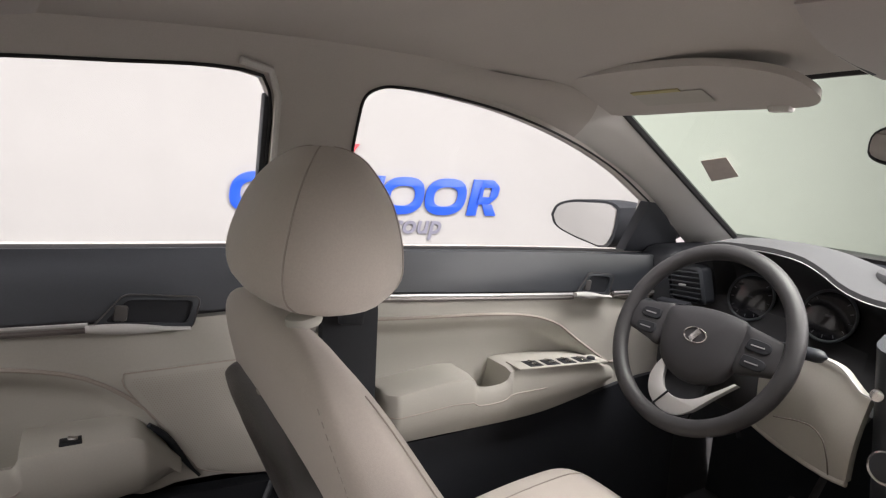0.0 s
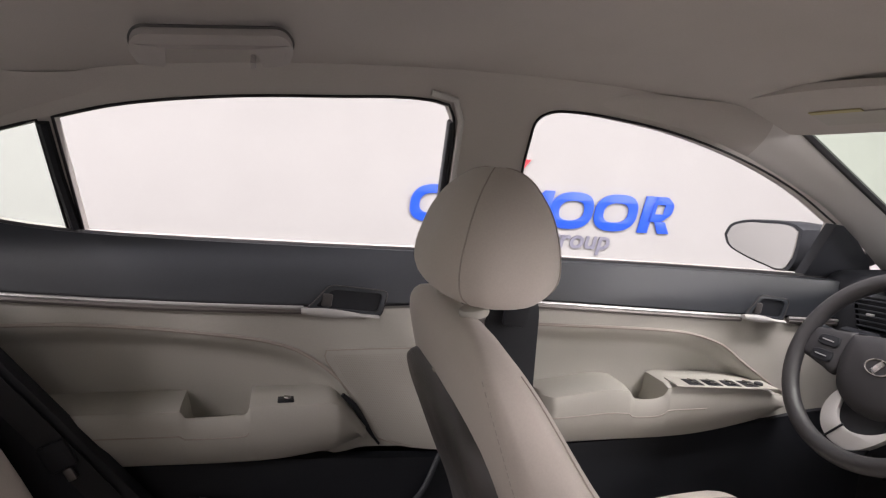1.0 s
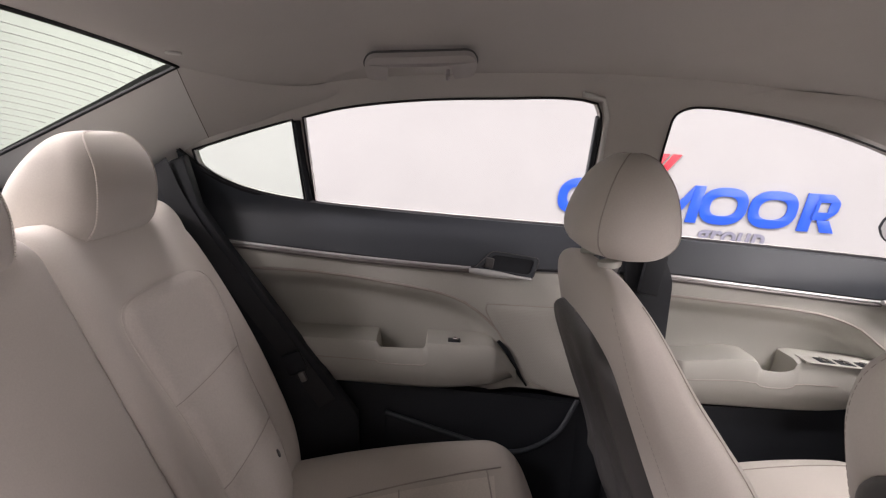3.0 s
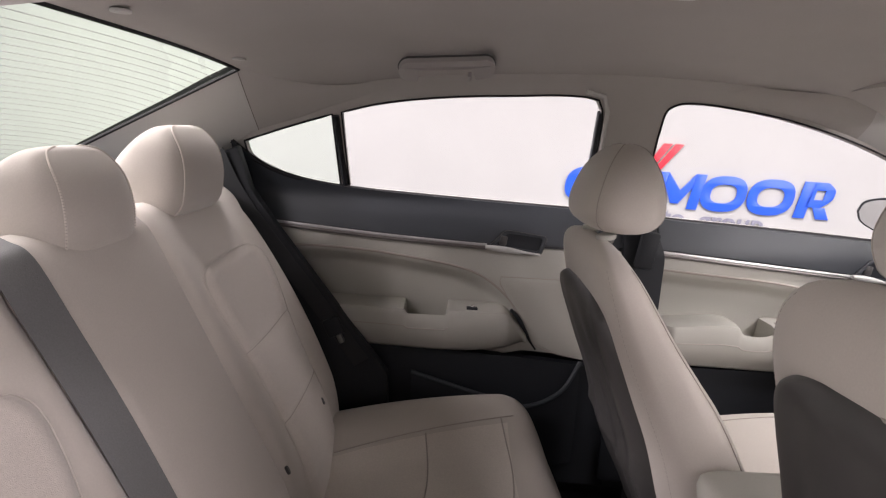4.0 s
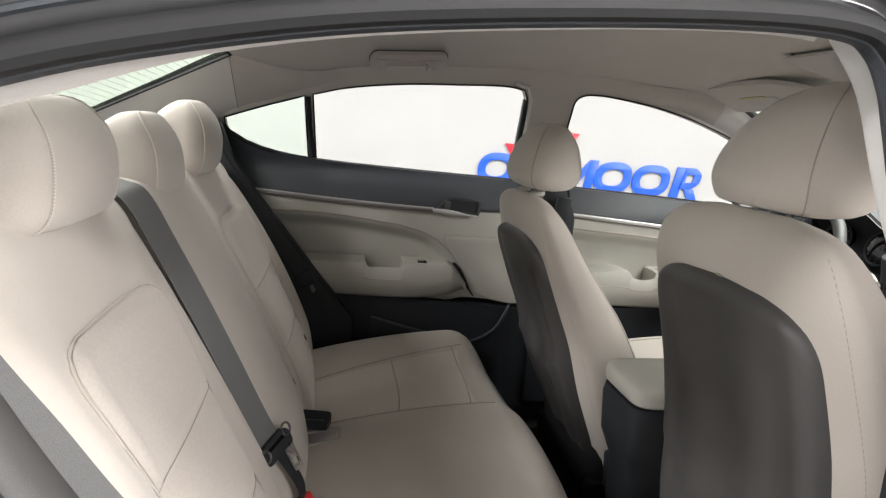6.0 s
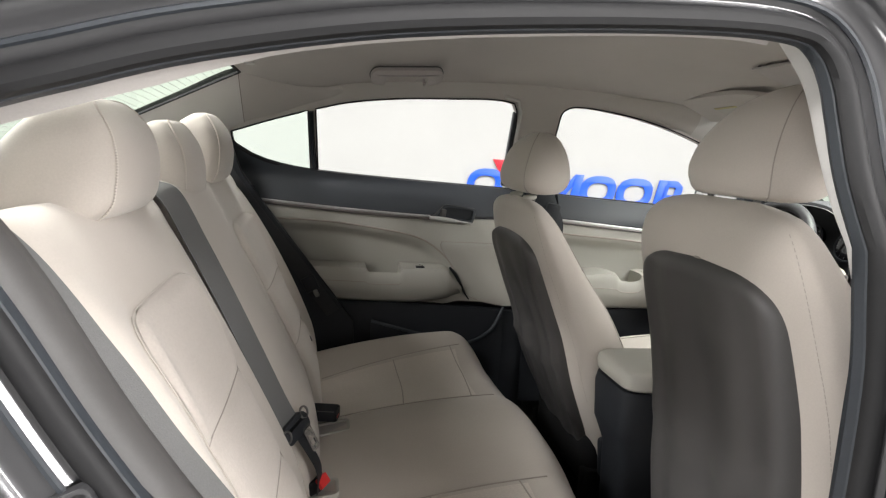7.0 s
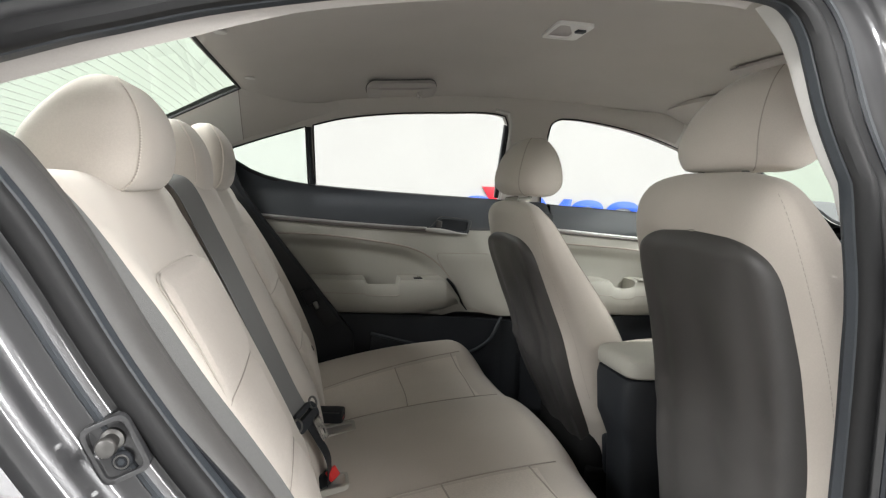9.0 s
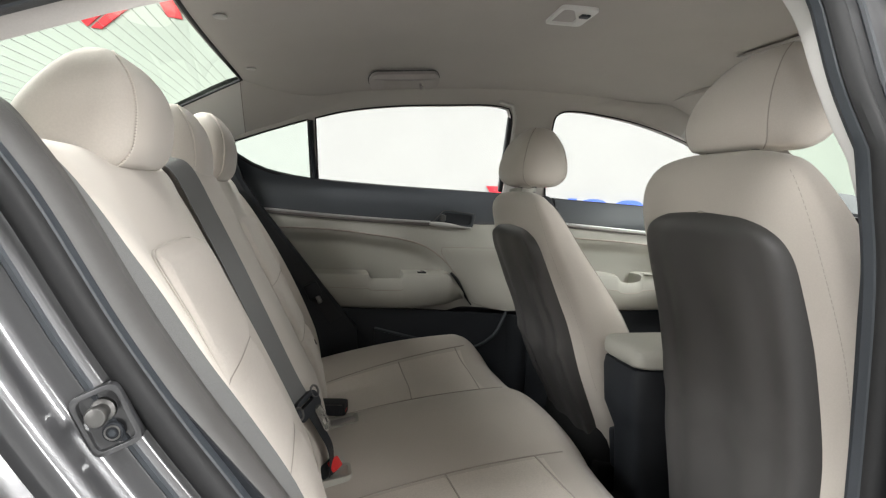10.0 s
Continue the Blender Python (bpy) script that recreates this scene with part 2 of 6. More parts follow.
def disc(r, depth, m, n=32, bevel=0.0, bm=None):
    out = bmesh.new()
    bmesh.ops.create_cone(out, cap_ends=True, segments=n, radius1=r, radius2=r, depth=depth)
    if bevel:
        rim = [e for e in out.edges if len(e.link_faces) == 2 and e.calc_face_angle() > 1]
        bmesh.ops.bevel(out, geom=rim, offset=bevel, segments=2, affect="EDGES", profile=0.5)
    bmesh.ops.transform(out, matrix=m, verts=out.verts)
    return join(bm, out) if bm else out


def ring_shape(r, tube_r, m, n=64, k=12, sy=1.0):
    rings = []
    for i in range(n):
        a = 2 * math.pi * i / n
        c = Vector((math.cos(a) * r, math.sin(a) * r * sy, 0))
        d = Vector((math.cos(a), math.sin(a), 0))
        rings.append([m @ (c + d * math.cos(2 * math.pi * j / k) * tube_r + Vector((0, 0, math.sin(2 * math.pi * j / k) * tube_r))) for j in range(k)])
    bm = bmesh.new()
    rows = [[bm.verts.new(p) for p in q] for q in rings]
    for i in range(n):
        a, b = rows[i], rows[(i + 1) % n]
        for j in range(k):
            bm.faces.new((a[j], a[(j + 1) % k], b[(j + 1) % k], b[j]))
    return bm


def grid(fn, nu, nv, thick=None):
    """A sheet fn(u, v), u and v from 0 to 1; with thick, a vector by which its back lies off."""
    bm = bmesh.new()
    front = [[bm.verts.new(fn(i / nu, j / nv)) for j in range(nv + 1)] for i in range(nu + 1)]
    for i in range(nu):
        for j in range(nv):
            bm.faces.new((front[i][j], front[i + 1][j], front[i + 1][j + 1], front[i][j + 1]))
    if thick is not None:
        t = Vector(thick)
        back = [[bm.verts.new(v.co + t) for v in row] for row in front]
        for i in range(nu):
            for j in range(nv):
                bm.faces.new((back[i][j], back[i][j + 1], back[i + 1][j + 1], back[i + 1][j]))
        for i in range(nu):
            bm.faces.new((front[i][0], back[i][0], back[i + 1][0], front[i + 1][0]))
            bm.faces.new((front[i][nv], front[i + 1][nv], back[i + 1][nv], back[i][nv]))
        for j in range(nv):
            bm.faces.new((front[0][j], front[0][j + 1], back[0][j + 1], back[0][j]))
            bm.faces.new((front[nu][j], back[nu][j], back[nu][j + 1], front[nu][j + 1]))
    return bm


def plate(outline, holes, place, thick, bevel=0.0):
    """A flat plate from an outline of (u, v) with holes; place(u, v) lays it out, thick is its back's offset."""
    loops = [[Vector((u, v, 0)) for u, v in loop] for loop in (outline, *holes)]
    tris = tessellate_polygon(loops)
    flat = [p for loop in loops for p in loop]
    bm = bmesh.new()
    t = Vector(thick)
    a = [bm.verts.new(place(p.x, p.y)) for p in flat]
    b = [bm.verts.new(v.co + t) for v in a]
    for i, j, k in tris:
        if len({i, j, k}) == 3:
            bm.faces.new((a[i], a[j], a[k]))
            bm.faces.new((b[k], b[j], b[i]))
    start = 0
    rim = []
    for loop in loops:
        n = len(loop)
        for i in range(n):
            j = (i + 1) % n
            f = bm.faces.new((a[start + i], b[start + i], b[start + j], a[start + j]))
            rim.append(bm.edges.get((a[start + i], a[start + j])))
        start += n
    if bevel:
        bmesh.ops.recalc_face_normals(bm, faces=bm.faces)
        bmesh.ops.bevel(bm, geom=rim, offset=bevel, segments=2, affect="EDGES", profile=0.5, clamp_overlap=True)
    return bm


def rounded(points, radius, seg=5):
    """A closed outline with its corners rounded; radius: one, or one a corner."""
    out = []
    n = len(points)
    for i in range(n):
        p0, p, p1 = (Vector(points[(i + k) % n]) for k in (-1, 0, 1))
        r = radius[i] if isinstance(radius, (list, tuple)) else radius
        a, b = p0 - p, p1 - p
        ra, rb = min(r, a.length * 0.45), min(r, b.length * 0.45)
        a, b = p + a.normalized() * ra, p + b.normalized() * rb
        for k in range(seg + 1):
            t = k / seg
            out.append(tuple((1 - t) ** 2 * a + 2 * t * (1 - t) * p + t * t * b))
    return out


def eased(loop, n=5, sharp=0.87):
    """A closed outline drawn as a smooth line, but for its sharp corners."""
    pts = [Vector(p) for p in loop]
    count = len(pts)

    def tangent(i, d):
        a, b = pts[i] - pts[i - 1], pts[(i + 1) % count] - pts[i]
        return d if a.angle(b) > sharp else (a.normalized() + b.normalized()).normalized() * d.length
    out = []
    for i in range(count):
        p, q = pts[i], pts[(i + 1) % count]
        ta, tb = tangent(i, q - p), tangent((i + 1) % count, q - p)
        for k in range(n):
            t = k / n
            out.append(tuple(p * (2 * t ** 3 - 3 * t * t + 1) + ta * (t ** 3 - 2 * t * t + t) + q * (3 * t * t - 2 * t ** 3) + tb * (t ** 3 - t * t)))
    return out


def stitches(points, length=0.006, radius=0.0009):
    """A row of short threads along a line of points."""
    bm = bmesh.new()
    for a, b in zip(points, points[1:]):
        a, b = Vector(a), Vector(b)
        mid, d = (a + b) / 2, (b - a)
        half = d.normalized() * min(length, d.length * 0.75) / 2
        tube([mid - half, mid, mid + half], radius, 5, bm)
    return bm


def blob(sections, power=2.6, n=36):
    """Rings from sections of (centre, half-width vector, half-depth vector)."""
    rings = []
    for c, w, d in sections:
        ring = []
        for k in range(n):
            a = 2 * math.pi * k / n
            ca, sa = math.cos(a), math.sin(a)
            ring.append(Vector(c) + Vector(w) * math.copysign(abs(ca) ** (2 / power), ca) + Vector(d) * math.copysign(abs(sa) ** (2 / power), sa))
        rings.append(ring)
    return rings


# ---- the booth ----
def room_box(name, size, at, mat, label, category):
    return solid(name, box(size, ROOM @ Matrix.Translation(at)), mat, label, category, "structure")


V_LEFT, V_RIGHT, U_FRONT, U_REAR = 3.138, -5.0, 5.6, -4.6
ROOM_MID, ROOM_LEN, ROOM_WID = (U_FRONT + U_REAR) / 2, U_FRONT - U_REAR, V_LEFT - V_RIGHT
room_box("floor", (ROOM_LEN + 0.4, ROOM_WID + 0.4, 0.1), (ROOM_MID, (V_LEFT + V_RIGHT) / 2, FLOOR_Z - 0.05), FLOOR, "smooth light grey epoxy floor of the photo booth", "floor")
room_box("wall_left", (ROOM_LEN, 0.1, CEIL_Z - FLOOR_Z), (ROOM_MID, V_LEFT + 0.05, (CEIL_Z + FLOOR_Z) / 2), WALL, "plain white painted booth wall with a sign", "wall")
room_box("wall_right", (ROOM_LEN, 0.1, CEIL_Z - FLOOR_Z), (ROOM_MID, V_RIGHT - 0.05, (CEIL_Z + FLOOR_Z) / 2), DIMMED_WALL, "plain unseen booth wall, greyed to cut bounced light", "wall")
room_box("wall_front", (0.1, ROOM_WID + 0.2, CEIL_Z - FLOOR_Z), (U_FRONT + 0.05, (V_LEFT + V_RIGHT) / 2, (CEIL_Z + FLOOR_Z) / 2), WALL, "plain white painted booth wall ahead of the car", "wall")
room_box("wall_rear", (0.1, ROOM_WID + 0.2, CEIL_Z - FLOOR_Z), (U_REAR - 0.05, (V_LEFT + V_RIGHT) / 2, (CEIL_Z + FLOOR_Z) / 2), WALL, "plain white painted booth wall behind the car", "wall")
room_box("ceiling", (ROOM_LEN + 0.4, ROOM_WID + 0.4, 0.1), (ROOM_MID, (V_LEFT + V_RIGHT) / 2, CEIL_Z + 0.05), WALL, "plain white booth ceiling", "ceiling")
# assumed fixtures, set where the cabin's brightness called for them
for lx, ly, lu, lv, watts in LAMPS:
    fixture = thing("assumed_ceiling_light", "assumed long ceiling light panel out of view, switched on", "light", "ceiling lights of the booth", at=ROOM @ Vector((lx, ly, CEIL_Z)))
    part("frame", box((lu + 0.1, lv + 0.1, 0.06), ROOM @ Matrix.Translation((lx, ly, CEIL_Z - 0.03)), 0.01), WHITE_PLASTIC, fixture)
    part("diffuser", box((lu, lv, 0.012), ROOM @ Matrix.Translation((lx, ly, CEIL_Z - 0.066)), 0.004), PANEL_GLOW, fixture, "glowing white diffuser of an unseen panel")

# fixtures for the added wall lamps, which stay out of view
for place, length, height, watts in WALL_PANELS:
    fixture = thing("added_wall_light", "unseen light panel added on the booth wall, switched on", "light", "wall lights of the booth", at=place.translation)
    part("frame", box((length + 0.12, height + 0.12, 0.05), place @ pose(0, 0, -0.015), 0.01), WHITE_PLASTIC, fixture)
    part("diffuser", box((length, height, 0.008), place @ pose(0, 0, -0.044), 0.003), WALL_GLOW, fixture, "glowing white diffuser of an unseen panel")


def on_wall(x, z, out=0.0):
    """A place on the left wall over the car's x."""
    return Vector((x, 3.2 - 0.2 * x, z)) - Vector((0.196, 0.981, 0)) * out


def sign_piece(outline, holes, depth=0.012, stand=0.008):
    return plate(outline, holes, lambda u, v: on_wall(u, v, stand + depth), Vector((0.196, 0.981, 0)) * depth, 0.002)


def slanted(x, z, w, h, lean=0.18):
    return [(x, z), (x + w, z), (x + w + lean * h, z + h), (x + lean * h, z + h)]


def oval(cx, cz, rx, rz, lean=0.18, n=36):
    return [(cx + rx * math.copysign(abs(math.cos(a)) ** 0.8, math.cos(a)) + lean * rz * math.sin(a), cz + rz * math.copysign(abs(math.sin(a)) ** 0.8, math.sin(a))) for a in (2 * math.pi * i / n for i in range(n))]


SIGN_Z, SIGN_H = 0.744, 0.222
sign = thing("wall_sign", "raised blue and red sign shapes on the white wall", "sign", at=on_wall(1.4, SIGN_Z))
for sx in (0.785, 1.60, 1.865):
    part("blue_shape", sign_piece(oval(sx, SIGN_Z + SIGN_H / 2, 0.128, SIGN_H / 2), [oval(sx, SIGN_Z + SIGN_H / 2, 0.074, SIGN_H / 2 - 0.052)]), BLUE, sign)
for sx, sw in ((1.175, 0.060), (1.395, 0.060), (2.00, 0.062)):
    part("blue_shape", sign_piece(slanted(sx, SIGN_Z, sw, SIGN_H), []), BLUE, sign)
part("blue_shape", sign_piece([(1.236 + 0.18 * SIGN_H, SIGN_Z + SIGN_H), (1.330 + 0.02, SIGN_Z + 0.115), (1.394 + 0.18 * SIGN_H, SIGN_Z + SIGN_H), (1.394 + 0.025, SIGN_Z + 0.135), (1.345, SIGN_Z + 0.030), (1.300, SIGN_Z + 0.030), (1.236 + 0.025, SIGN_Z + 0.135)], []), BLUE, sign)
part("blue_shape", sign_piece(rounded([(2.058, SIGN_Z + 0.070), (2.14, SIGN_Z + 0.070), (2.200, SIGN_Z + 0.12), (2.212, SIGN_Z + 0.18), (2.17, SIGN_Z + SIGN_H), (2.088, SIGN_Z + SIGN_H)], [0.001, 0.012, 0.02, 0.02, 0.012, 0.001]),
                              [slanted(2.098, SIGN_Z + 0.116, 0.052, 0.058)]), BLUE, sign)
part("blue_shape", sign_piece([(2.10, SIGN_Z + 0.07), (2.165, SIGN_Z + 0.07), (2.195, SIGN_Z), (2.125, SIGN_Z)], []), BLUE, sign)
part("red_shape", sign_piece([(0.83, 1.035), (0.93, 1.035), (1.04, 0.86), (0.97, 0.80)], []), RED, sign, "red slanted bar")
part("red_shape", sign_piece([(1.02, 0.80), (1.048, 0.80), (1.272, 1.14), (1.22, 1.14)], []), RED, sign, "red slanted bar")
part("red_shape", sign_piece([(1.062, 0.80), (1.09, 0.80), (1.34, 1.14), (1.288, 1.14)], []), RED, sign, "red slanted bar")
part("red_shape", sign_piece([(0.93, SIGN_Z), (1.0, SIGN_Z), (1.05, 0.80), (1.0, 0.86)], []), RED, sign, "red slanted bar")
part("red_shape", sign_piece([(1.06, 0.79), (1.10, SIGN_Z), (1.17, SIGN_Z), (1.11, 0.80)], []), RED, sign, "red slanted bar")
def letters(text, size, depth):
    """Words as a mesh, lying in x and y."""
    font = bpy.data.curves.new("letters", "FONT")
    font.body, font.size, font.extrude, font.shear = text, size, depth, 0.2
    font.offset = size * 0.018
    font.resolution_u = 4
    holder = bpy.data.objects.new("letters", font)
    me = bpy.data.meshes.new_from_object(holder)
    bm = bmesh.new()
    bm.from_mesh(me)
    bpy.data.objects.remove(holder)
    bpy.data.meshes.remove(me)
    bpy.data.curves.remove(font)
    return bm


for text, wx in (("auto", 1.105), ("group", 1.470)):
    word = letters(text, 0.160, 0.004)
    bmesh.ops.transform(word, matrix=Matrix.Translation(on_wall(wx, 0.632, 0.012)) @ pose(0, 0, 0, 90, 0, TURN_ROOM), verts=word.verts)
    part("grey_word", word, GREY_SIGN, sign, "grey raised lower-case word")

high_sign = thing("wall_sign", "raised red slanted shapes high on the white wall", "sign", at=on_wall(-1.7, 2.2))
for shape in ([(-2.075, 2.115), (-2.03, 2.075), (-1.80, 2.275), (-1.87, 2.30)], [(-2.005, 2.068), (-1.93, 2.062), (-1.68, 2.26), (-1.77, 2.285)], [(-1.56, 2.33), (-1.47, 2.165), (-1.36, 2.15), (-1.43, 2.33)]):
    part("red_shape", sign_piece(shape, []), RED, high_sign)


# ---- the car's shell ----
def glass_y(z):
    return 0.785 - 0.45 * (z - 1.02)


def on_side(x, z, inset=0.0):
    return Vector((x, glass_y(z) - inset, z))


FRONT_WIN = [(0.405, 1.02), (0.392, 1.20), (0.397, 1.235), (0.42, 1.250), (0.46, 1.254), (0.57, 1.247), (0.70, 1.229), (0.874, 1.188), (1.05, 1.128), (1.216, 1.052), (1.235, 0.98), (1.245, 0.914), (0.85, 0.937), (0.53, 0.952), (0.42, 0.957)]
REAR_WIN = [(-0.393, 0.991), (-0.405, 1.185), (-0.318, 1.209), (-0.158, 1.234), (0.023, 1.248), (0.19, 1.255), (0.225, 1.249), (0.238, 1.225), (0.246, 1.122), (0.258, 0.968), (0.213, 0.969), (-0.153, 0.981)]
QUARTER_WIN = [(-0.66, 1.100), (-0.652, 1.066), (-0.60, 1.034), (-0.53, 1.011), (-0.417, 0.994), (-0.429, 1.179), (-0.54, 1.143)]
FRONT_WIN, REAR_WIN, QUARTER_WIN = eased(FRONT_WIN), eased(REAR_WIN), eased(QUARTER_WIN)
ROOF_EDGE = [(-0.62, 0.555, 1.265), (-0.45, 0.655, 1.243), (-0.30, 0.674, 1.264), (0.0, 0.662, 1.293), (0.3, 0.657, 1.305), (0.6, 0.655, 1.300), (0.75, 0.63, 1.290), (0.92, 0.602, 1.252)]
ROOF_MID = [(-0.62, 1.287), (-0.45, 1.325), (-0.3, 1.350), (0.1, 1.375), (0.5, 1.365), (0.8, 1.325), (0.92, 1.298)]


def roof_z(x, y):
    ye, ze = smooth_at(ROOF_EDGE, x)
    (zc,) = smooth_at(ROOF_MID, x)
    return zc - (zc - ze) * min(abs(y) / ye, 1.0) ** 2.6


def roof_place(u, v, lift=0.0):
    x = -0.62 + 1.54 * u
    ye, ze = smooth_at(ROOF_EDGE, x)
    y = ye * math.sin((v * 2 - 1) * math.pi / 2)
    bow = 0.034 * (1 - (y / ye) ** 2) * max(0.0, 1 - u * 3) ** 2
    return Vector((x - bow, y * (1 + lift * 0.6), roof_z(x, y) - 0.08 * bow + lift))


solid("headliner", grid(lambda u, v: roof_place(u, v), 44, 36), LINER, "grey brushed cloth headliner under the car roof", "ceiling", "structure")

body = thing("car_body", "dark grey metallic car body with an open rear doorway", "car", at=(0.1, 0, FLOOR_Z))
part("roof_skin", grid(lambda u, v: roof_place(u, v, 0.035), 24, 20), PAINT, body)


def cabin_side(side):
    outline = [(-0.76, 0.94), (-0.2, 0.93), (0.5, 0.91), (1.40, 0.86), (1.42, 0.93), (1.24, 1.09), (1.06, 1.185), (0.88, 1.258), (0.62, 1.33), (0.3, 1.335), (0.0, 1.325), (-0.3, 1.295), (-0.46, 1.255), (-0.62, 1.17), (-0.76, 1.09)]
    return plate(outline, [FRONT_WIN, REAR_WIN, QUARTER_WIN], lambda u, v: Vector((u, side * (glass_y(v) - 0.012), v)), Vector((0, side * 0.03, 0)))


part("window_surround", cabin_side(1), LINER, body, "grey cloth-covered window surround")


def patch(upper, lower, nu, nv, bulge, thick=None):
    a, b = curve(upper, nu), curve(lower, nu)
    out = Vector(bulge)
    return grid(lambda u, v: a[round(u * nu)].lerp(b[round(u * nu)], v) + out * math.sin(math.pi * v), nu, nv, thick)


C_UPPER = [(-0.15, 0.668, 1.281), (-0.28, 0.671, 1.266), (-0.42, 0.650, 1.247), (-0.52, 0.612, 1.250), (-0.617, 0.557, 1.262), (-0.80, 0.575, 1.172), (-1.0, 0.60, 1.07), (-1.22, 0.62, 0.955)]
C_LOWER = [(-0.15, 0.677, 1.243), (-0.28, 0.688, 1.224), (-0.42, 0.702, 1.192), (-0.52, 0.715, 1.158), (-0.62, 0.734, 1.122), (-0.672, 0.745, 1.095), (-0.80, 0.745, 1.03), (-1.22, 0.77, 0.92)]
for side in (1, -1):
    flip = Matrix.Diagonal((1, side, 1)).to_3x3()
    c_up, c_low = curve([flip @ Vector(p) for p in C_UPPER], 42), curve([flip @ Vector(p) for p in C_LOWER], 42)

    def pillar_sheet(i0, i1):
        def place(u, v):
            i = i0 + round(u * (i1 - i0))
            return c_up[i].lerp(c_low[i], v) + Vector((0, -0.012 * side, 0.008)) * math.sin(math.pi * v) * min(1.0, i / 16)
        return grid(place, i1 - i0, 8)
    if side > 0:
        part("roof_side_trim", pillar_sheet(0, 24), LINER, body, "grey cloth roof side trim")
    part("rear_pillar_trim", pillar_sheet(24 if side > 0 else 30, 42), PILLAR, body, "pale grey plastic rear pillar trim")
    A_IN = [(0.40, 0.657, 1.304), (0.56, 0.652, 1.300), (0.70, 0.632, 1.294), (0.80, 0.606, 1.287), (0.92, 0.602, 1.251), (1.20, 0.645, 1.108), (1.50, 0.69, 0.962)]
    A_OUT = [(0.40, 0.668, 1.262), (0.56, 0.668, 1.256), (0.70, 0.675, 1.240), (0.82, 0.688, 1.212), (0.95, 0.705, 1.172), (1.20, 0.75, 1.072), (1.44, 0.80, 0.93)]
    a_in, a_out = curve([flip @ Vector(p) for p in A_IN], 42), curve([flip @ Vector(p) for p in A_OUT], 42)

    def front_sheet(i0, i1):
        def place(u, v):
            i = i0 + round(u * (i1 - i0))
            return a_in[i].lerp(a_out[i], v) + Vector((0, -0.016 * side, 0)) * math.sin(math.pi * v) * min(1.0, i / 18)
        return grid(place, i1 - i0, 8)
    part("roof_side_trim", front_sheet(0, 25), LINER, body, "grey cloth roof side trim")
    part("front_pillar_trim", front_sheet(25, 42), PILLAR, body, "pale grey plastic windscreen pillar trim")
    part("windscreen_pillar", patch([flip @ (Vector(p) + Vector((0.02, 0.03, 0.02))) for p in A_IN[2:]], [flip @ (Vector(p) + Vector((0, 0.04, 0))) for p in A_OUT[2:]], 16, 4, (0.01, 0.02 * side, 0.01)), PAINT, body)
    first = 2 if side > 0 else 5
    part("rear_pillar", patch([flip @ (Vector(p) + Vector((0, 0.03, 0.02))) for p in C_UPPER[first:]], [flip @ (Vector(p) + Vector((0, 0.05, 0))) for p in C_LOWER[first:]], 20, 4, (0, 0.03 * side, 0.02)), PAINT, body)
    if side > 0:
        part("pillar_joint", tube([c_up[24].lerp(c_low[24], k / 12) + Vector((0, -0.0125 * side, 0.0082)) * math.sin(math.pi * k / 12) for k in range(13)], 0.0008, 5), DARK_SEAM, body)

# outer skin of the left side and of the closed front right door
part("outer_side", plate([(-1.9, 0.10), (1.9, 0.10), (1.9, 0.85), (1.40, 0.90), (0.5, 0.945), (-0.2, 0.97), (-0.7, 1.0), (-1.3, 0.96), (-1.9, 0.90)], [], lambda u, v: Vector((u, 0.90 - 0.06 * ((v - 0.6) / 0.4) ** 2, v)), (0, 0.012, 0)), PAINT, body)
part("outer_side", plate([(0.19, 0.10), (1.9, 0.10), (1.9, 0.85), (1.40, 0.90), (0.5, 0.945), (0.19, 0.955)], [], lambda u, v: Vector((u, -0.90 + 0.06 * ((v - 0.6) / 0.4) ** 2, v)), (0, -0.012, 0)), PAINT, body)
part("floor_pan", box((3.9, 1.76, 0.03), pose(0, 0, 0.085)), PAINT, body)
part("sill", box((3.6, 0.06, 0.16), pose(0, 0.84, 0.0), 0.02), PAINT, body)
part("sill", box((3.6, 0.06, 0.16), pose(0, -0.84, 0.0), 0.02), PAINT, body)
part("firewall", box((0.03, 1.6, 0.85), pose(1.72, 0, 0.52)), CHARCOAL, body)
part("bulkhead", box((0.03, 1.6, 0.80), pose(-1.30, 0, 0.50)), CHARCOAL, body)
part("bonnet", grid(lambda u, v: Vector((1.62 + 1.1 * u, (v - 0.5) * 1.6, 0.93 - 0.14 * u * u - 0.05 * (2 * v - 1) ** 2)), 8, 12), PAINT, body)
part("boot_lid", grid(lambda u, v: Vector((-1.24 - 0.55 * u, (v - 0.5) * 1.5, 0.965 - 0.03 * u - 0.05 * (2 * v - 1) ** 2)), 8, 12), PAINT, body)
solid("carpet", grid(lambda u, v: Vector((-0.4 + 2.1 * u, -0.70 + 1.4 * v, 0.115 + 0.13 * math.exp(-((v - 0.5) / 0.09) ** 2) + 0.01 * math.sin(u * 40) * math.sin(v * 30))), 40, 40, (0, 0, -0.012)), CARPET, "black carpet on the car floor with a raised tunnel", "carpet", "structure")
part("parcel_shelf", grid(lambda u, v: Vector((-0.70 - 0.55 * u, (v - 0.5) * 1.44, 0.955 - 0.005 * u + 0.012 * math.sin(v * math.pi))), 8, 16, (0, 0, -0.03)), CHARCOAL, body, "dark grey parcel shelf")
part("parcel_shelf_edge", tube(curve([(-1.20, 0.66, 0.965), (-0.95, 0.67, 0.985), (-0.74, 0.66, 0.985)], 12), 0.018, 8), CHARCOAL, body)


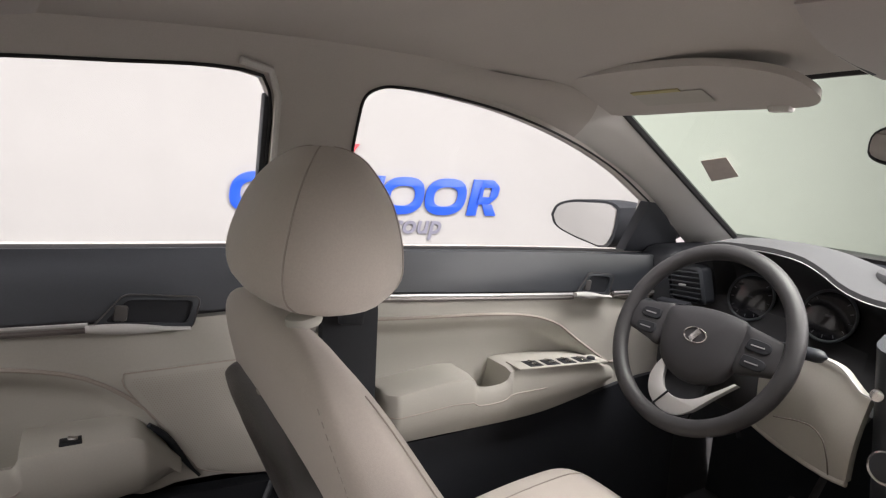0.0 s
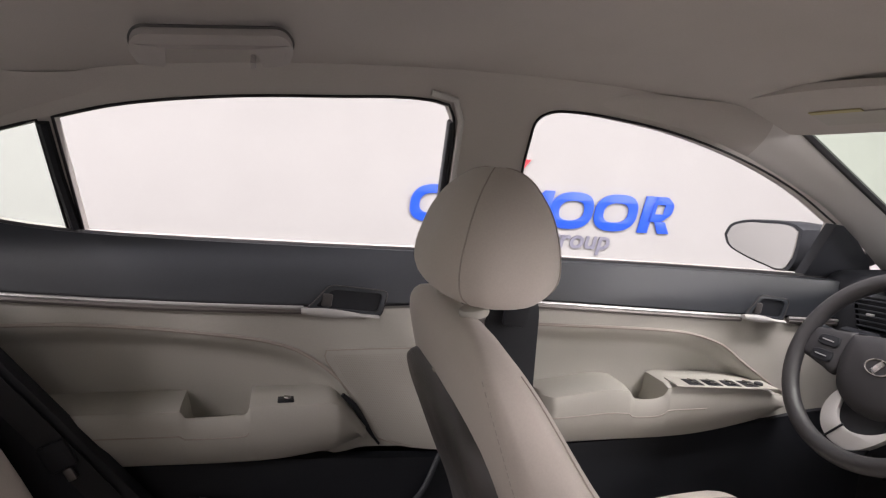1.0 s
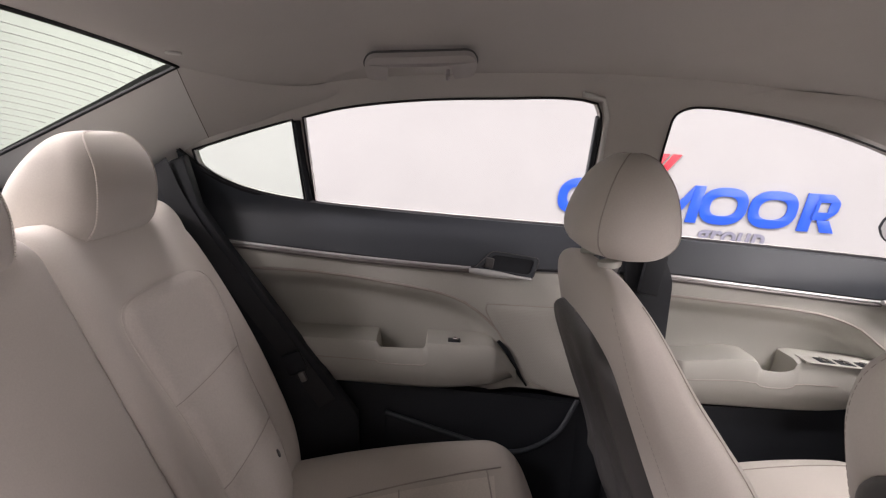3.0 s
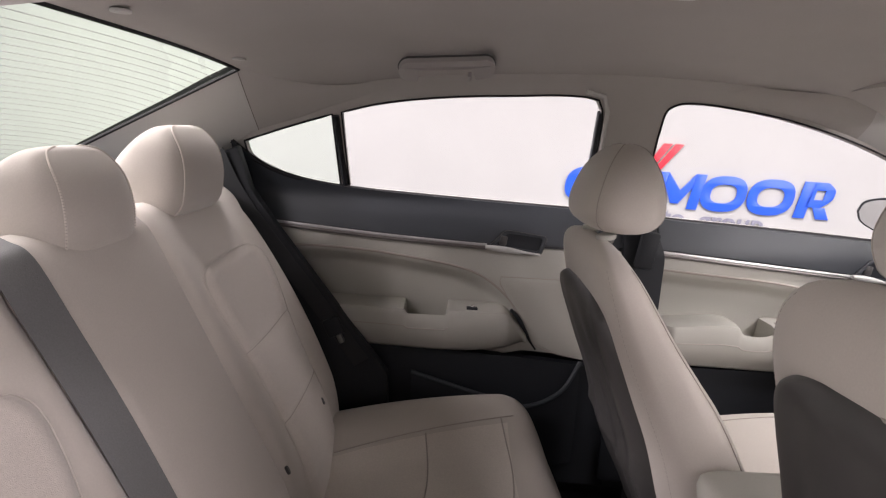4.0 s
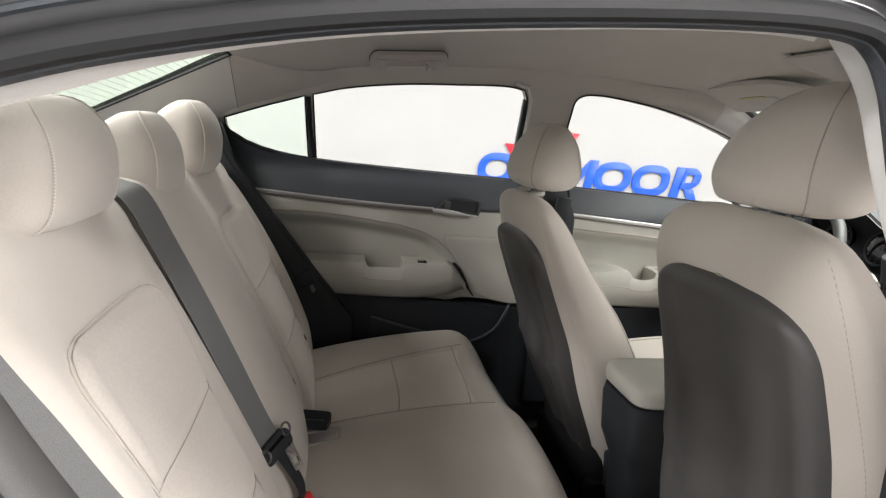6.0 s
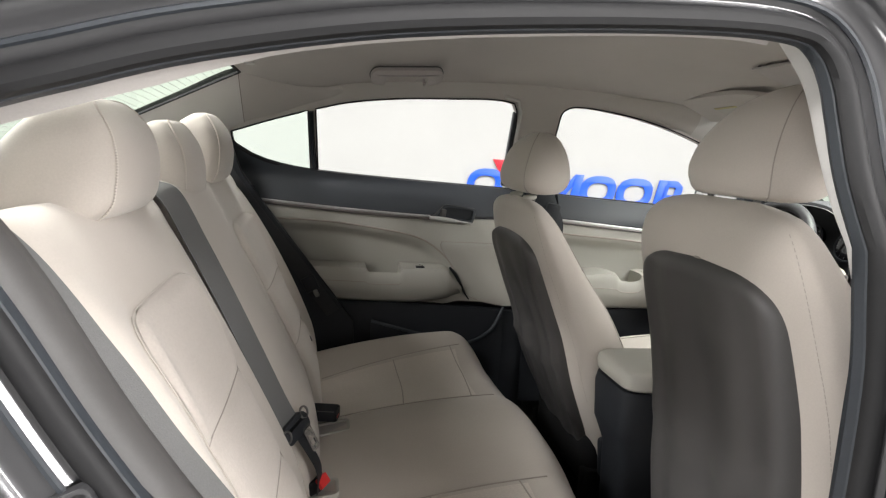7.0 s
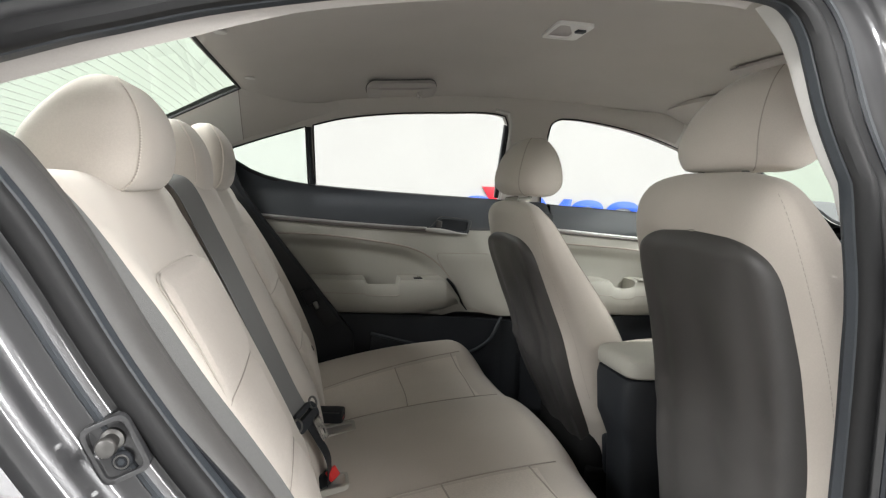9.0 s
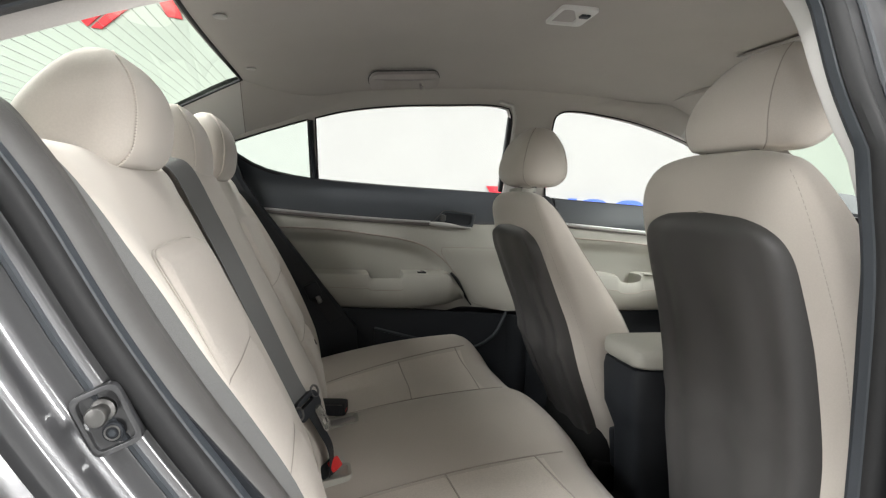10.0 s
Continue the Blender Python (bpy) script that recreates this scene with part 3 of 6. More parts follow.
# ---- windows ----
def window_seal(name, loop, side, parent, r=0.0026):
    pts = [Vector((x, side * (glass_y(z) - 0.015), z)) for x, z in loop]
    pts = pts + [pts[0], pts[1]]
    return part(name, tube(pts, r, 6), RUBBER, parent)


def rear_glass(u, v):
    y = (v - 0.5) * 2
    top = Vector((-0.612 - 0.034 * (1 - y * y), 0.550 * y, roof_z(-0.617, 0.550 * y) + 0.002))
    low = Vector((-1.24 - 0.02 * (1 - y * y), 0.62 * y, 0.955 + 0.02 * (1 - y * y)))
    return top.lerp(low, u) + Vector((-0.01, 0, 0.014)) * math.sin(math.pi * u) * (1 - y ** 4)


back_window = thing("rear_window", "sloping rear window with thin heating lines", "window", kind="structure", at=(-1.24, 0, 0.955))
pane = part("glass", grid(rear_glass, 14, 24), GREEN_GLASS, back_window)
pane.visible_shadow = False
for i in range(30):
    part("heating_line", tube([rear_glass(0.05 + 0.0295 * i, 0.02 + 0.96 * j / 24) + Vector((0, 0, -0.002)) for j in range(25)], 0.0005, 4), GREY_LINE, back_window)
edge_loop = [rear_glass(0, j / 24) for j in range(25)] + [rear_glass(i / 14, 1) for i in range(1, 15)]
part("black_border", tube([p + Vector((0, 0, -0.004)) for p in edge_loop], 0.0045, 6), RUBBER, back_window)
part("black_border", tube([rear_glass(i / 14, 0) for i in range(15)], 0.0045, 6), RUBBER, back_window)


def screen_glass(u, v):
    y = (v - 0.5) * 2
    top = Vector((0.92 - 0.0 * y * y, 0.602 * y, roof_z(0.92, 0.602 * y) + 0.003))
    low = Vector((1.50 + 0.14 * (1 - y * y), 0.69 * y, 0.962 - 0.01 * (1 - y * y)))
    return top.lerp(low, u) + Vector((0.01, 0, 0.02)) * math.sin(math.pi * u) * (1 - y ** 4)


windscreen = thing("windscreen", "clear sloping windscreen with a black edge", "window", kind="structure", at=(1.6, 0, 0.96))
pane = part("glass", grid(screen_glass, 14, 24), GREEN_GLASS, windscreen)
pane.visible_shadow = False
for v in (0, 1):
    part("black_border", tube([screen_glass(i / 20, v) for i in range(21)], 0.008, 6), RUBBER, windscreen)
part("black_border", tube([screen_glass(1, j / 20) for j in range(21)], 0.012, 6), RUBBER, windscreen)
part("black_border", tube([screen_glass(0, j / 20) for j in range(21)], 0.008, 6), RUBBER, windscreen)
sticker = part("sticker", plate(rounded([(1.135, 0.562), (1.131, 0.500), (1.203, 0.513), (1.215, 0.585)], 0.004), [], lambda u, v: Vector((u, v, screen_glass((u - 0.92) / 0.60, 0.5 + v / 1.28).z - 0.004)), (0, 0, -0.001)), STICKER, windscreen, "small brown sticker inside the windscreen")


# ---- doors ----
def door_y(x, z):
    """The inner skin of a closed left door."""
    return smooth_at([(0.15, 0.735), (0.45, 0.742), (0.60, 0.748), (0.86, 0.748), (0.92, 0.762), (0.97, 0.778), (1.0, 0.770), (1.03, 0.757), (1.06, 0.743), (1.10, 0.725)], z)[0]


def on_door(x, z, out=0.0):
    return Vector((x, door_y(x, z) - out, z))


def door_sheet(x0, x1, z_low, z_high, out, nx, nz, depth=0.02):
    def place(u, v):
        x = x0 + (x1 - x0) * u
        lo, hi = z_low(x), z_high(x)
        z = lo + (hi - lo) * v
        return on_door(x, z, out)
    return grid(place, nx, nz, (0, depth, 0))


def line(table):
    return lambda x: smooth_at(table, x)[0]


def left_door(name, label, x0, x1, sill, strip, recess, arm_top, arm_bot, arm_span, cup, handle, pane_loops, lower_top):
    """sill, strip...: tables of x and height. The panels are laid one over another from the window sill down."""
    door = thing(name, label, "car door", at=((x0 + x1) / 2, 0.76, 0.2))
    s, t, rc, at_, ab = line(sill), line(strip), line(recess), line(arm_top), line(arm_bot)
    part("upper_panel", door_sheet(x0, x1, lambda x: t(x) + 0.006, lambda x: s(x) + 0.004, 0.006, 30, 8, 0.03), CHARCOAL, door, "dark charcoal upper door trim")
    part("sill_lip", tube([Vector((x, glass_y(s(x)) - 0.024, s(x) + 0.002)) for x in (x0 + (x1 - x0) * i / 24 for i in range(25))], 0.007, 6), RUBBER, door)
    hx0, hx1, hz0, hz1 = handle
    for xa, xb in [(x0, hx0 - 0.004)] + ([(hx1 + 0.004, x1)] if x1 > 1 else []):
        run = [xa + (xb - xa) * i / 30 for i in range(31)]
        part("accent_strip", tube([on_door(x, t(x), 0.010) for x in run], 0.0040, 8), SATIN, door, "satin silver accent strip")
        part("accent_base", tube([on_door(x, t(x) - 0.0075, 0.007) for x in run], 0.0062, 8), BRONZE, door, "dark bronze band under the strip")
    a0, a1 = arm_span

    def soft(v):
        v = max(0.0, min(1.0, v))
        return v * v * (3 - 2 * v)

    def panel_place(u, v):
        """The skin with a soft-edged hollow above the armrest."""
        x = x0 + (x1 - x0) * u
        z = ab(x) - 0.03 + (t(x) - 0.006 - ab(x) + 0.03) * v
        hollow = 0.036 * soft((rc(x) - 0.004 - z) / 0.045) * soft((a1 - 0.02 - x) / 0.10)
        return on_door(x, z, -hollow)
    part("door_panel", grid(panel_place, 80, 40, (0, 0.02, 0)), VINYL, door, "pale beige vinyl door panel", sharp=60)
    bead = [on_door(x, rc(x), 0.002) for x in (x0 + 0.01 + (a1 + 0.02 - x0) * i / 30 for i in range(31))]
    part("stitched_edge", tube(bead, 0.0035, 6), SEAM, door)
    xs = [a0 + (a1 - a0) * i / 120 for i in range(121)]

    def arm_ring(x):
        top, low = at_(x), ab(x)
        f = (x - a0) / (a1 - a0)
        end = min(1.0, f / 0.04, (1 - f) / 0.10)
        reach = 0.022 + 0.038 * math.sqrt(max(end, 0.0))
        dip = soft((x - cup[0]) / 0.012) * soft((cup[1] - x) / 0.008)
        top -= 0.013 * dip
        top_in = top - 0.045 * dip
        y = door_y(x, top)
        pts = [(y + 0.045, top_in), (y - reach * (0.55 + 0.12 * dip), top_in + 0.002), (y - reach * 0.9, top - 0.004), (y - reach, top - 0.02), (y - reach * 0.97, (top + low) / 2), (y - reach * 0.72, low + 0.012), (y - reach * 0.4, low), (y + 0.045, low - 0.004)]
        return [Vector((x, py, pz)) for py, pz in pts]
    arm = part("armrest", loft([arm_ring(x) for x in xs]), VINYL, door, "padded beige armrest", sharp=50)
    part("seam", tube([arm_ring(x)[4] + Vector((0, -0.0008, 0.012)) for x in xs[2:int(len(xs) * 0.62)]], 0.0013, 5), SEAM, arm)
    # inner handle in its dark cup
    cup_shape = rounded([(hx0, hz0 + 0.012), (hx1 - 0.015, hz0 - 0.004), (hx1, hz1 - 0.012), (hx0 + 0.045, hz1)], 0.012)
    hd = part("handle_bezel", plate(cup_shape, [rounded([(hx0 + 0.016, hz0 + 0.018), (hx1 - 0.022, hz0 + 0.006), (hx1 - 0.012, hz1 - 0.017), (hx0 + 0.05, hz1 - 0.009)], 0.01)], lambda u, v: on_door(u, v, 0.012), (0, 0.016, 0), 0.002), CHARCOAL, door)
    part("cup_floor", plate(cup_shape, [], lambda u, v: on_door(u, v, 0.0068), (0, 0.006, 0)), BLACK, hd, "black recessed handle cup")
    part("cup_edge", tube([on_door(u, v, 0.0125) for u, v in cup_shape + cup_shape[:1]], 0.0011, 5), SHELL, hd)
    part("lever", box((0.020, 0.008, 0.026), on_matrix(hx0 + 0.040, hz0 + 0.030, 0.009) @ pose(0, 0, 0, 0, 8, 0), 0.004), SHELL, hd, "grey lock lever")
    grip = []
    for i in range(17):
        f = i / 16
        fat = 0.35 + 0.65 * math.sin(math.pi * min(f * 1.15 + 0.12, 1))
        grip.append((Vector((hx0 - 0.008 + (hx1 - hx0) * f * 0.93, door_y(hx0, hz0) - 0.019, hz0 + 0.013 - 0.014 * f)), Vector((0, 0, 0.0085 * fat)), Vector((0, 0.008, 0))))
    part("grip", loft(blob(grip, 2.2, 12)), SILVER, hd, "satin silver door pull")
    # lower dark panel with its pocket
    lt = line(lower_top)
    part("lower_panel", door_sheet(x0, x1, lambda x: 0.18, lambda x: lt(x), 0.012, 24, 8, 0.03), BLACK, door, "black lower door panel")
    for glass_loop in pane_loops:
        g = part("glass", plate(glass_loop, [], lambda u, v: on_side(u, v, -0.004), (0, 0.004, 0)), QUARTER_GLASS if glass_loop is QUARTER_WIN else GLASS, door)
        g.visible_shadow = False
        window_seal("window_seal", glass_loop, 1, door)
    return door


def on_matrix(x, z, out):
    return Matrix.Translation(on_door(x, z, out))


SILL = [(-0.70, 1.10), (-0.665, 1.085), (-0.652, 1.062), (-0.60, 1.030), (-0.53, 1.007), (-0.417, 0.990), (-0.15, 0.975), (0.21, 0.963), (0.39, 0.955), (0.53, 0.946), (0.85, 0.931), (1.24, 0.909), (1.42, 0.90)]
rear_door = left_door("rear_door", "closed rear car door with charcoal and beige trim", -0.69, 0.365, SILL,
                      [(-0.69, 0.90), (-0.56, 0.892), (-0.272, 0.873), (0.0, 0.862), (0.2, 0.863), (0.365, 0.868)],
                      [(-0.60, 0.832), (-0.395, 0.832), (-0.207, 0.815), (-0.041, 0.783), (0.05, 0.72), (0.12, 0.63)],
                      [(-0.46, 0.69), (-0.40, 0.692), (-0.27, 0.690), (-0.18, 0.690), (-0.10, 0.691), (0.0, 0.691), (0.045, 0.690), (0.075, 0.66), (0.11, 0.615)],
                      [(-0.60, 0.58), (-0.316, 0.572), (-0.082, 0.566), (0.04, 0.580), (0.11, 0.598), (0.365, 0.575)],
                      (-0.46, 0.11), (-0.228, -0.108), (-0.012, 0.146, 0.846, 0.905), [REAR_WIN, QUARTER_WIN],
                      [(-0.60, 0.57), (-0.3, 0.565), (-0.05, 0.558), (0.12, 0.548), (0.365, 0.53)])
front_door = left_door("front_door", "closed driver's door with charcoal and beige trim", 0.445, 1.40, SILL,
                       [(0.445, 0.870), (0.495, 0.867), (0.76, 0.848), (0.977, 0.833), (1.12, 0.826), (1.40, 0.81)],
                       [(0.445, 0.822), (0.52, 0.817), (0.817, 0.796), (0.93, 0.765), (1.0, 0.718), (1.12, 0.64)],
                       [(0.49, 0.680), (0.56, 0.686), (0.620, 0.692), (0.665, 0.688), (0.70, 0.680), (0.74, 0.680), (0.775, 0.690), (0.80, 0.692), (1.02, 0.672), (1.11, 0.632)],
                       [(0.445, 0.56), (0.587, 0.558), (0.851, 0.556), (1.0, 0.575), (1.12, 0.60), (1.40, 0.60)],
                       (0.47, 1.12), (0.672, 0.768), (0.975, 1.10, 0.822, 0.884), [FRONT_WIN],
                       [(0.445, 0.55), (0.7, 0.548), (1.0, 0.56), (1.2, 0.585), (1.40, 0.59)])
part("window_divider", tube([on_side(-0.420, 1.178, 0.012), on_side(-0.414, 1.09, 0.012), on_side(-0.402, 0.985, 0.012)], 0.014, 8, flat=0.6), BLACK, rear_door)
part("window_channel", box((0.014, 0.02, 0.27), Matrix.Translation(on_side(0.243, 1.10, 0.0)) @ pose(0, 0, 0, 24, -2, 0), 0.003), CHARCOAL, rear_door)
part("window_channel", tube([on_side(x, z, 0.018) for x, z in ((0.258, 0.968), (0.256, 1.122), (0.251, 1.222), (0.235, 1.258), (0.19, 1.267))], 0.006, 8), PILLAR, rear_door)
# speaker grille of the rear door
GRILLE_LEFT = [(0.552, 0.270), (0.566, 0.185), (0.585, 0.138), (0.76, 0.026), (0.776, 0.030)]


def on_grille(u, v, out=0.008):
    z = 0.552 + 0.224 * v
    left = at_x(GRILLE_LEFT, z)[0]
    return on_door(left + (0.355 - left) * u, z, out - 0.004 * max(0.0, 1 - 12 * min(u, v, 1 - v)))


part("speaker_grille", grid(on_grille, 24, 24, (0, 0.01, 0)), VINYL, rear_door, "perforated beige speaker grille")
holes, hole_faces = [], []
for j in range(58):
    gz = 0.560 + j * 0.0036
    for i in range(80):
        gx = 0.03 + i * 0.0042 + (j % 2) * 0.0021
        if at_x(GRILLE_LEFT, gz)[0] + 0.014 < gx < 0.345 and gz < 0.766:
            q = on_door(gx, gz, 0.0088)
            hole_faces.append(tuple(range(len(holes), len(holes) + 6)))
            holes += [q + Vector((math.cos(k * math.pi / 3) * 0.0010, 0, math.sin(k * math.pi / 3) * 0.0010)) for k in range(6)]
hole_rows = bmesh.new()
hole_verts = [hole_rows.verts.new(q) for q in holes]
for f in hole_faces:
    hole_rows.faces.new([hole_verts[k] for k in f])
tagged(part("grille_holes", hole_rows, SEAM, rear_door), kind="stuff")
part("grille_edge", tube([on_grille(0.0, k / 20, 0.009) for k in range(20)] + [on_grille(k / 20, 1.0, 0.009) for k in range(21)], 0.0013, 5), SEAM, rear_door)
# a black tube stands in for the shade behind the armrest's end
part("armrest_end_shade", tube(curve([on_door(0.062, 0.688, 0.016), on_door(0.086, 0.662, 0.012), on_door(0.106, 0.628, 0.008), on_door(0.124, 0.596, 0.006), on_door(0.140, 0.574, 0.006)], 20), lambda t: 0.0025 + 0.0035 * math.sin(math.pi * min(1.0, 0.15 + t)), 8), BLACK, rear_door, "black strip laid in as shade behind the armrest end")
# armrest end and pocket of the rear door
part("pocket", patch([(-0.20, 0.715, 0.50), (0.0, 0.685, 0.455), (0.11, 0.672, 0.435), (0.21, 0.69, 0.475), (0.265, 0.725, 0.55)], [(-0.20, 0.72, 0.25), (0.0, 0.70, 0.25), (0.11, 0.69, 0.25), (0.21, 0.70, 0.25), (0.265, 0.72, 0.25)], 24, 4, (0, -0.01, 0), (0, 0.008, 0)), BLACK, rear_door, "black door pocket")
part("pocket_rim", tube(curve([(-0.20, 0.715, 0.50), (0.0, 0.685, 0.455), (0.11, 0.672, 0.435), (0.21, 0.69, 0.475), (0.265, 0.725, 0.55)], 24), 0.006, 8), CHARCOAL, rear_door)


def window_switch(x, parent, n=1):
    z = {1: 0.691}.get(n, 0.690)
    sw = part("window_switch", box((0.030, 0.022, 0.006), Matrix.Translation(on_door(x, z, 0.034)), 0.002), BLACK, parent)
    part("rocker", box((0.014, 0.010, 0.005), Matrix.Translation(on_door(x + 0.003, z + 0.005, 0.035)) @ pose(0, 0, 0, 0, 12, 0), 0.002), CHROME, sw)


window_switch(-0.045, rear_door)
part("switch_plate", box((0.27, 0.052, 0.004), Matrix.Translation(on_door(0.915, 0.684, 0.042)) @ pose(0, 0, 0, 0, 4.2, 0), 0.002), VINYL, front_door)
for x in (0.835, 0.885, 0.935, 0.985):
    sw = part("window_switch", box((0.040, 0.036, 0.007), Matrix.Translation(on_door(x, 0.6895 - (x - 0.835) * 0.073, 0.044)) @ pose(0, 0, 0, 0, 4.2, 0), 0.002), BLACK, front_door)
    for dy in (-0.008, 0.008):
        part("rocker", box((0.016, 0.008, 0.005), Matrix.Translation(on_door(x, 0.694 - (x - 0.835) * 0.073, 0.044 + dy)) @ pose(0, 0, 0, 0, 14, 0), 0.002), CHROME, sw)
part("mirror_knob", disc(0.010, 0.006, Matrix.Translation(on_door(1.015, 0.680, 0.044)), 16, 0.002), BLACK, front_door)
# sail panel and door mirror
part("sail_panel", plate([(1.200, 0.915), (1.206, 1.052), (1.23, 1.050), (1.30, 1.012), (1.37, 0.965), (1.405, 0.925), (1.405, 0.90)], [], lambda u, v: on_side(u, v, 0.028), (0, 0.03, 0), 0.003), BLACK, front_door)
MIRROR_TURN = Matrix.Translation((1.25, 1.0, 0.962)) @ pose(0, 0, 0, 0, 0, 13) @ Matrix.Translation((-1.25, -1.0, -0.962))


def turned(bm):
    bmesh.ops.transform(bm, matrix=MIRROR_TURN, verts=bm.verts)
    return bm


MIRROR_SHAPE = eased([(1.122, 0.972), (1.108, 1.000), (1.070, 1.017), (1.000, 1.025), (0.925, 1.026), (0.903, 1.014), (0.906, 0.965), (0.918, 0.918), (0.936, 0.902), (0.990, 0.908), (1.060, 0.924), (1.108, 0.945)], 4)


def mirror_ring(x, k, shift=0.0):
    return [Vector((x, 1.010 + shift + (y - 1.010) * k, 0.964 + (z - 0.964) * k)) for y, z in MIRROR_SHAPE]


mirror_case = part("door_mirror", turned(loft([mirror_ring(1.44 - 0.19 * f, k, (1 - f) * -0.035) for f, k in ((0, 0.25), (0.06, 0.55), (0.16, 0.82), (0.35, 1.0), (0.65, 1.09), (0.95, 1.09), (1.0, 1.06))])), BLACK, front_door, "black door mirror on its foot")
part("mirror_glass", turned(loft([mirror_ring(1.249, 0.97), mirror_ring(1.2465, 0.95)])), MIRROR, mirror_case, "silvered mirror glass")
part("mirror_foot", tube([(1.36, 0.95, 0.905), (1.36, 0.88, 0.90), (1.36, 0.81, 0.91)], 0.03, 10), BLACK, mirror_case)
# left centre pillar, lower part
part("centre_pillar_trim", plate(rounded([(0.345, 0.20), (0.455, 0.20), (0.46, 0.86), (0.42, 0.965), (0.34, 0.965), (0.35, 0.86)], 0.02), [], lambda u, v: Vector((u, door_y(u, min(v, 0.93)) - 0.022, v)), (0, 0.05, 0), 0.006), BLACK, body, "black lower centre pillar trim")
part("belt_anchor", box((0.05, 0.02, 0.10), pose(0.40, 0.70, 0.88, 0, 8, 0), 0.008), BLACK, body)


# ---- right rear doorway ----
def open_y(z, x=0.0):
    """The inner plane of the right doorway, which leans in above and narrows to the rear."""
    return -min(0.727 + 0.052 * x, 0.735 - 0.42 * (z - 1.02))


DOORWAY = [(0.205, 0.30), (0.205, 0.62), (0.200, 0.86), (0.182, 0.98), (0.166, 1.08), (0.166, 1.15), (0.166, 1.19), (0.156, 1.222), (0.128, 1.238), (0.04, 1.239), (-0.13, 1.224), (-0.32, 1.198), (-0.48, 1.161), (-0.58, 1.127), (-0.655, 1.101), (-0.702, 1.083), (-0.720, 1.060), (-0.708, 1.032), (-0.676, 0.995), (-0.634, 0.935), (-0.574, 0.828), (-0.520, 0.743), (-0.470, 0.672), (-0.40, 0.57), (-0.33, 0.46), (-0.26, 0.37), (-0.17, 0.31), (0.0, 0.28)]
DOOR_PATH = [Vector((p.x, 0, p.y)) for p in curve([(x, z, 0) for x, z in DOORWAY], 144)]


def doorway_frame(i):
    """Place and outward direction (in the doorway's plane) at step i of its edge."""
    n = len(DOOR_PATH)
    p = DOOR_PATH[i]
    d = DOOR_PATH[min(i + 1, n - 1)] - DOOR_PATH[max(i - 1, 0)]
    out = Vector((d.z, 0, -d.x)).normalized()
    return p, out


def doorway_strip(section, first=0, last=None):
    """Sweeps a section of (outward, towards the outside) round the doorway."""
    last = len(DOOR_PATH) - 1 if last is None else last
    rings = []
    for i in range(first, last + 1):
        p, out = doorway_frame(i)
        ring = []
        for o, h in section:
            q = p + out * o
            ring.append(Vector((q.x, open_y(q.z, q.x) - h, q.z)))
        rings.append(ring)
    return loft(rings, closed=False)


def pressed(section, n):
    """The same section with soft bends, as pressed steel has."""
    return [(q.x, q.y) for q in curve([(o, h, 0) for o, h in section], n)]


def round_section(o, h, r, n=10):
    return [(o + math.cos(2 * math.pi * k / n) * r, h + math.sin(2 * math.pi * k / n) * r) for k in range(n + 1)]


part("door_seal", doorway_strip(round_section(0.008, 0.010, 0.013)), RUBBER, body, "black rubber door seal")
part("door_seal_lip", doorway_strip([(-0.004, -0.012), (-0.008, -0.004), (-0.006, 0.006), (0.002, 0.012)]), CHARCOAL, body)
part("doorway_jamb", doorway_strip(pressed([(0.004, 0.012), (0.024, 0.009), (0.033, 0.014), (0.042, 0.021), (0.056, 0.025), (0.065, 0.033), (0.071, 0.047), (0.080, 0.056), (0.093, 0.058), (0.110, 0.054)], 40), 0, len(DOOR_PATH) - 1), PAINT, body, "dark grey painted door jamb", sharp=60)
part("jamb_bead", doorway_strip(round_section(0.036, 0.020, 0.004, 6)), CHARCOAL, body)
trim_rows = []
rear_rows = [i for i, p in enumerate(DOOR_PATH) if p.x < -0.27 and p.z < 1.06]
for i in rear_rows:
    p, out = doorway_frame(i)
    k = min(1.0, (i - rear_rows[0]) / 8)
    row = []
    for o, h in ((0.002, -0.004), (-0.008, -0.010), (-0.016, -0.020), (-0.021, -0.036), (-0.022, -0.050), (-0.014, -0.054)):
        q = p + out * o * (0.3 + 0.7 * k)
        row.append(Vector((q.x, open_y(q.z, q.x) - h * (0.35 + 0.65 * k), q.z)))
    trim_rows.append(row)
part("doorway_trim", loft(trim_rows, closed=False), SHELL, body, "dark grey trim along the doorway", sharp=70)
# quarter panel behind the doorway, running out to the body side
rear_steps = [i for i, p in enumerate(DOOR_PATH) if p.x < -0.38 and p.z < 1.10]
quarter = []
for i in range(rear_steps[0], rear_steps[-1] + 1):
    p, out = doorway_frame(i)
    row = []
    for o, h in pressed([(0.104, 0.055), (0.114, 0.068), (0.123, 0.089), (0.134, 0.104), (0.152, 0.112), (0.22, 0.118), (0.40, 0.12), (0.70, 0.10), (1.1, 0.06)], 40):
        q = p + out * o
        row.append(Vector((q.x, open_y(min(q.z, 1.1), max(q.x, -0.75)) - h, q.z)))
    quarter.append(row)
part("quarter_panel", loft(quarter, closed=False), PAINT, body, "dark grey painted rear quarter panel", sharp=60)
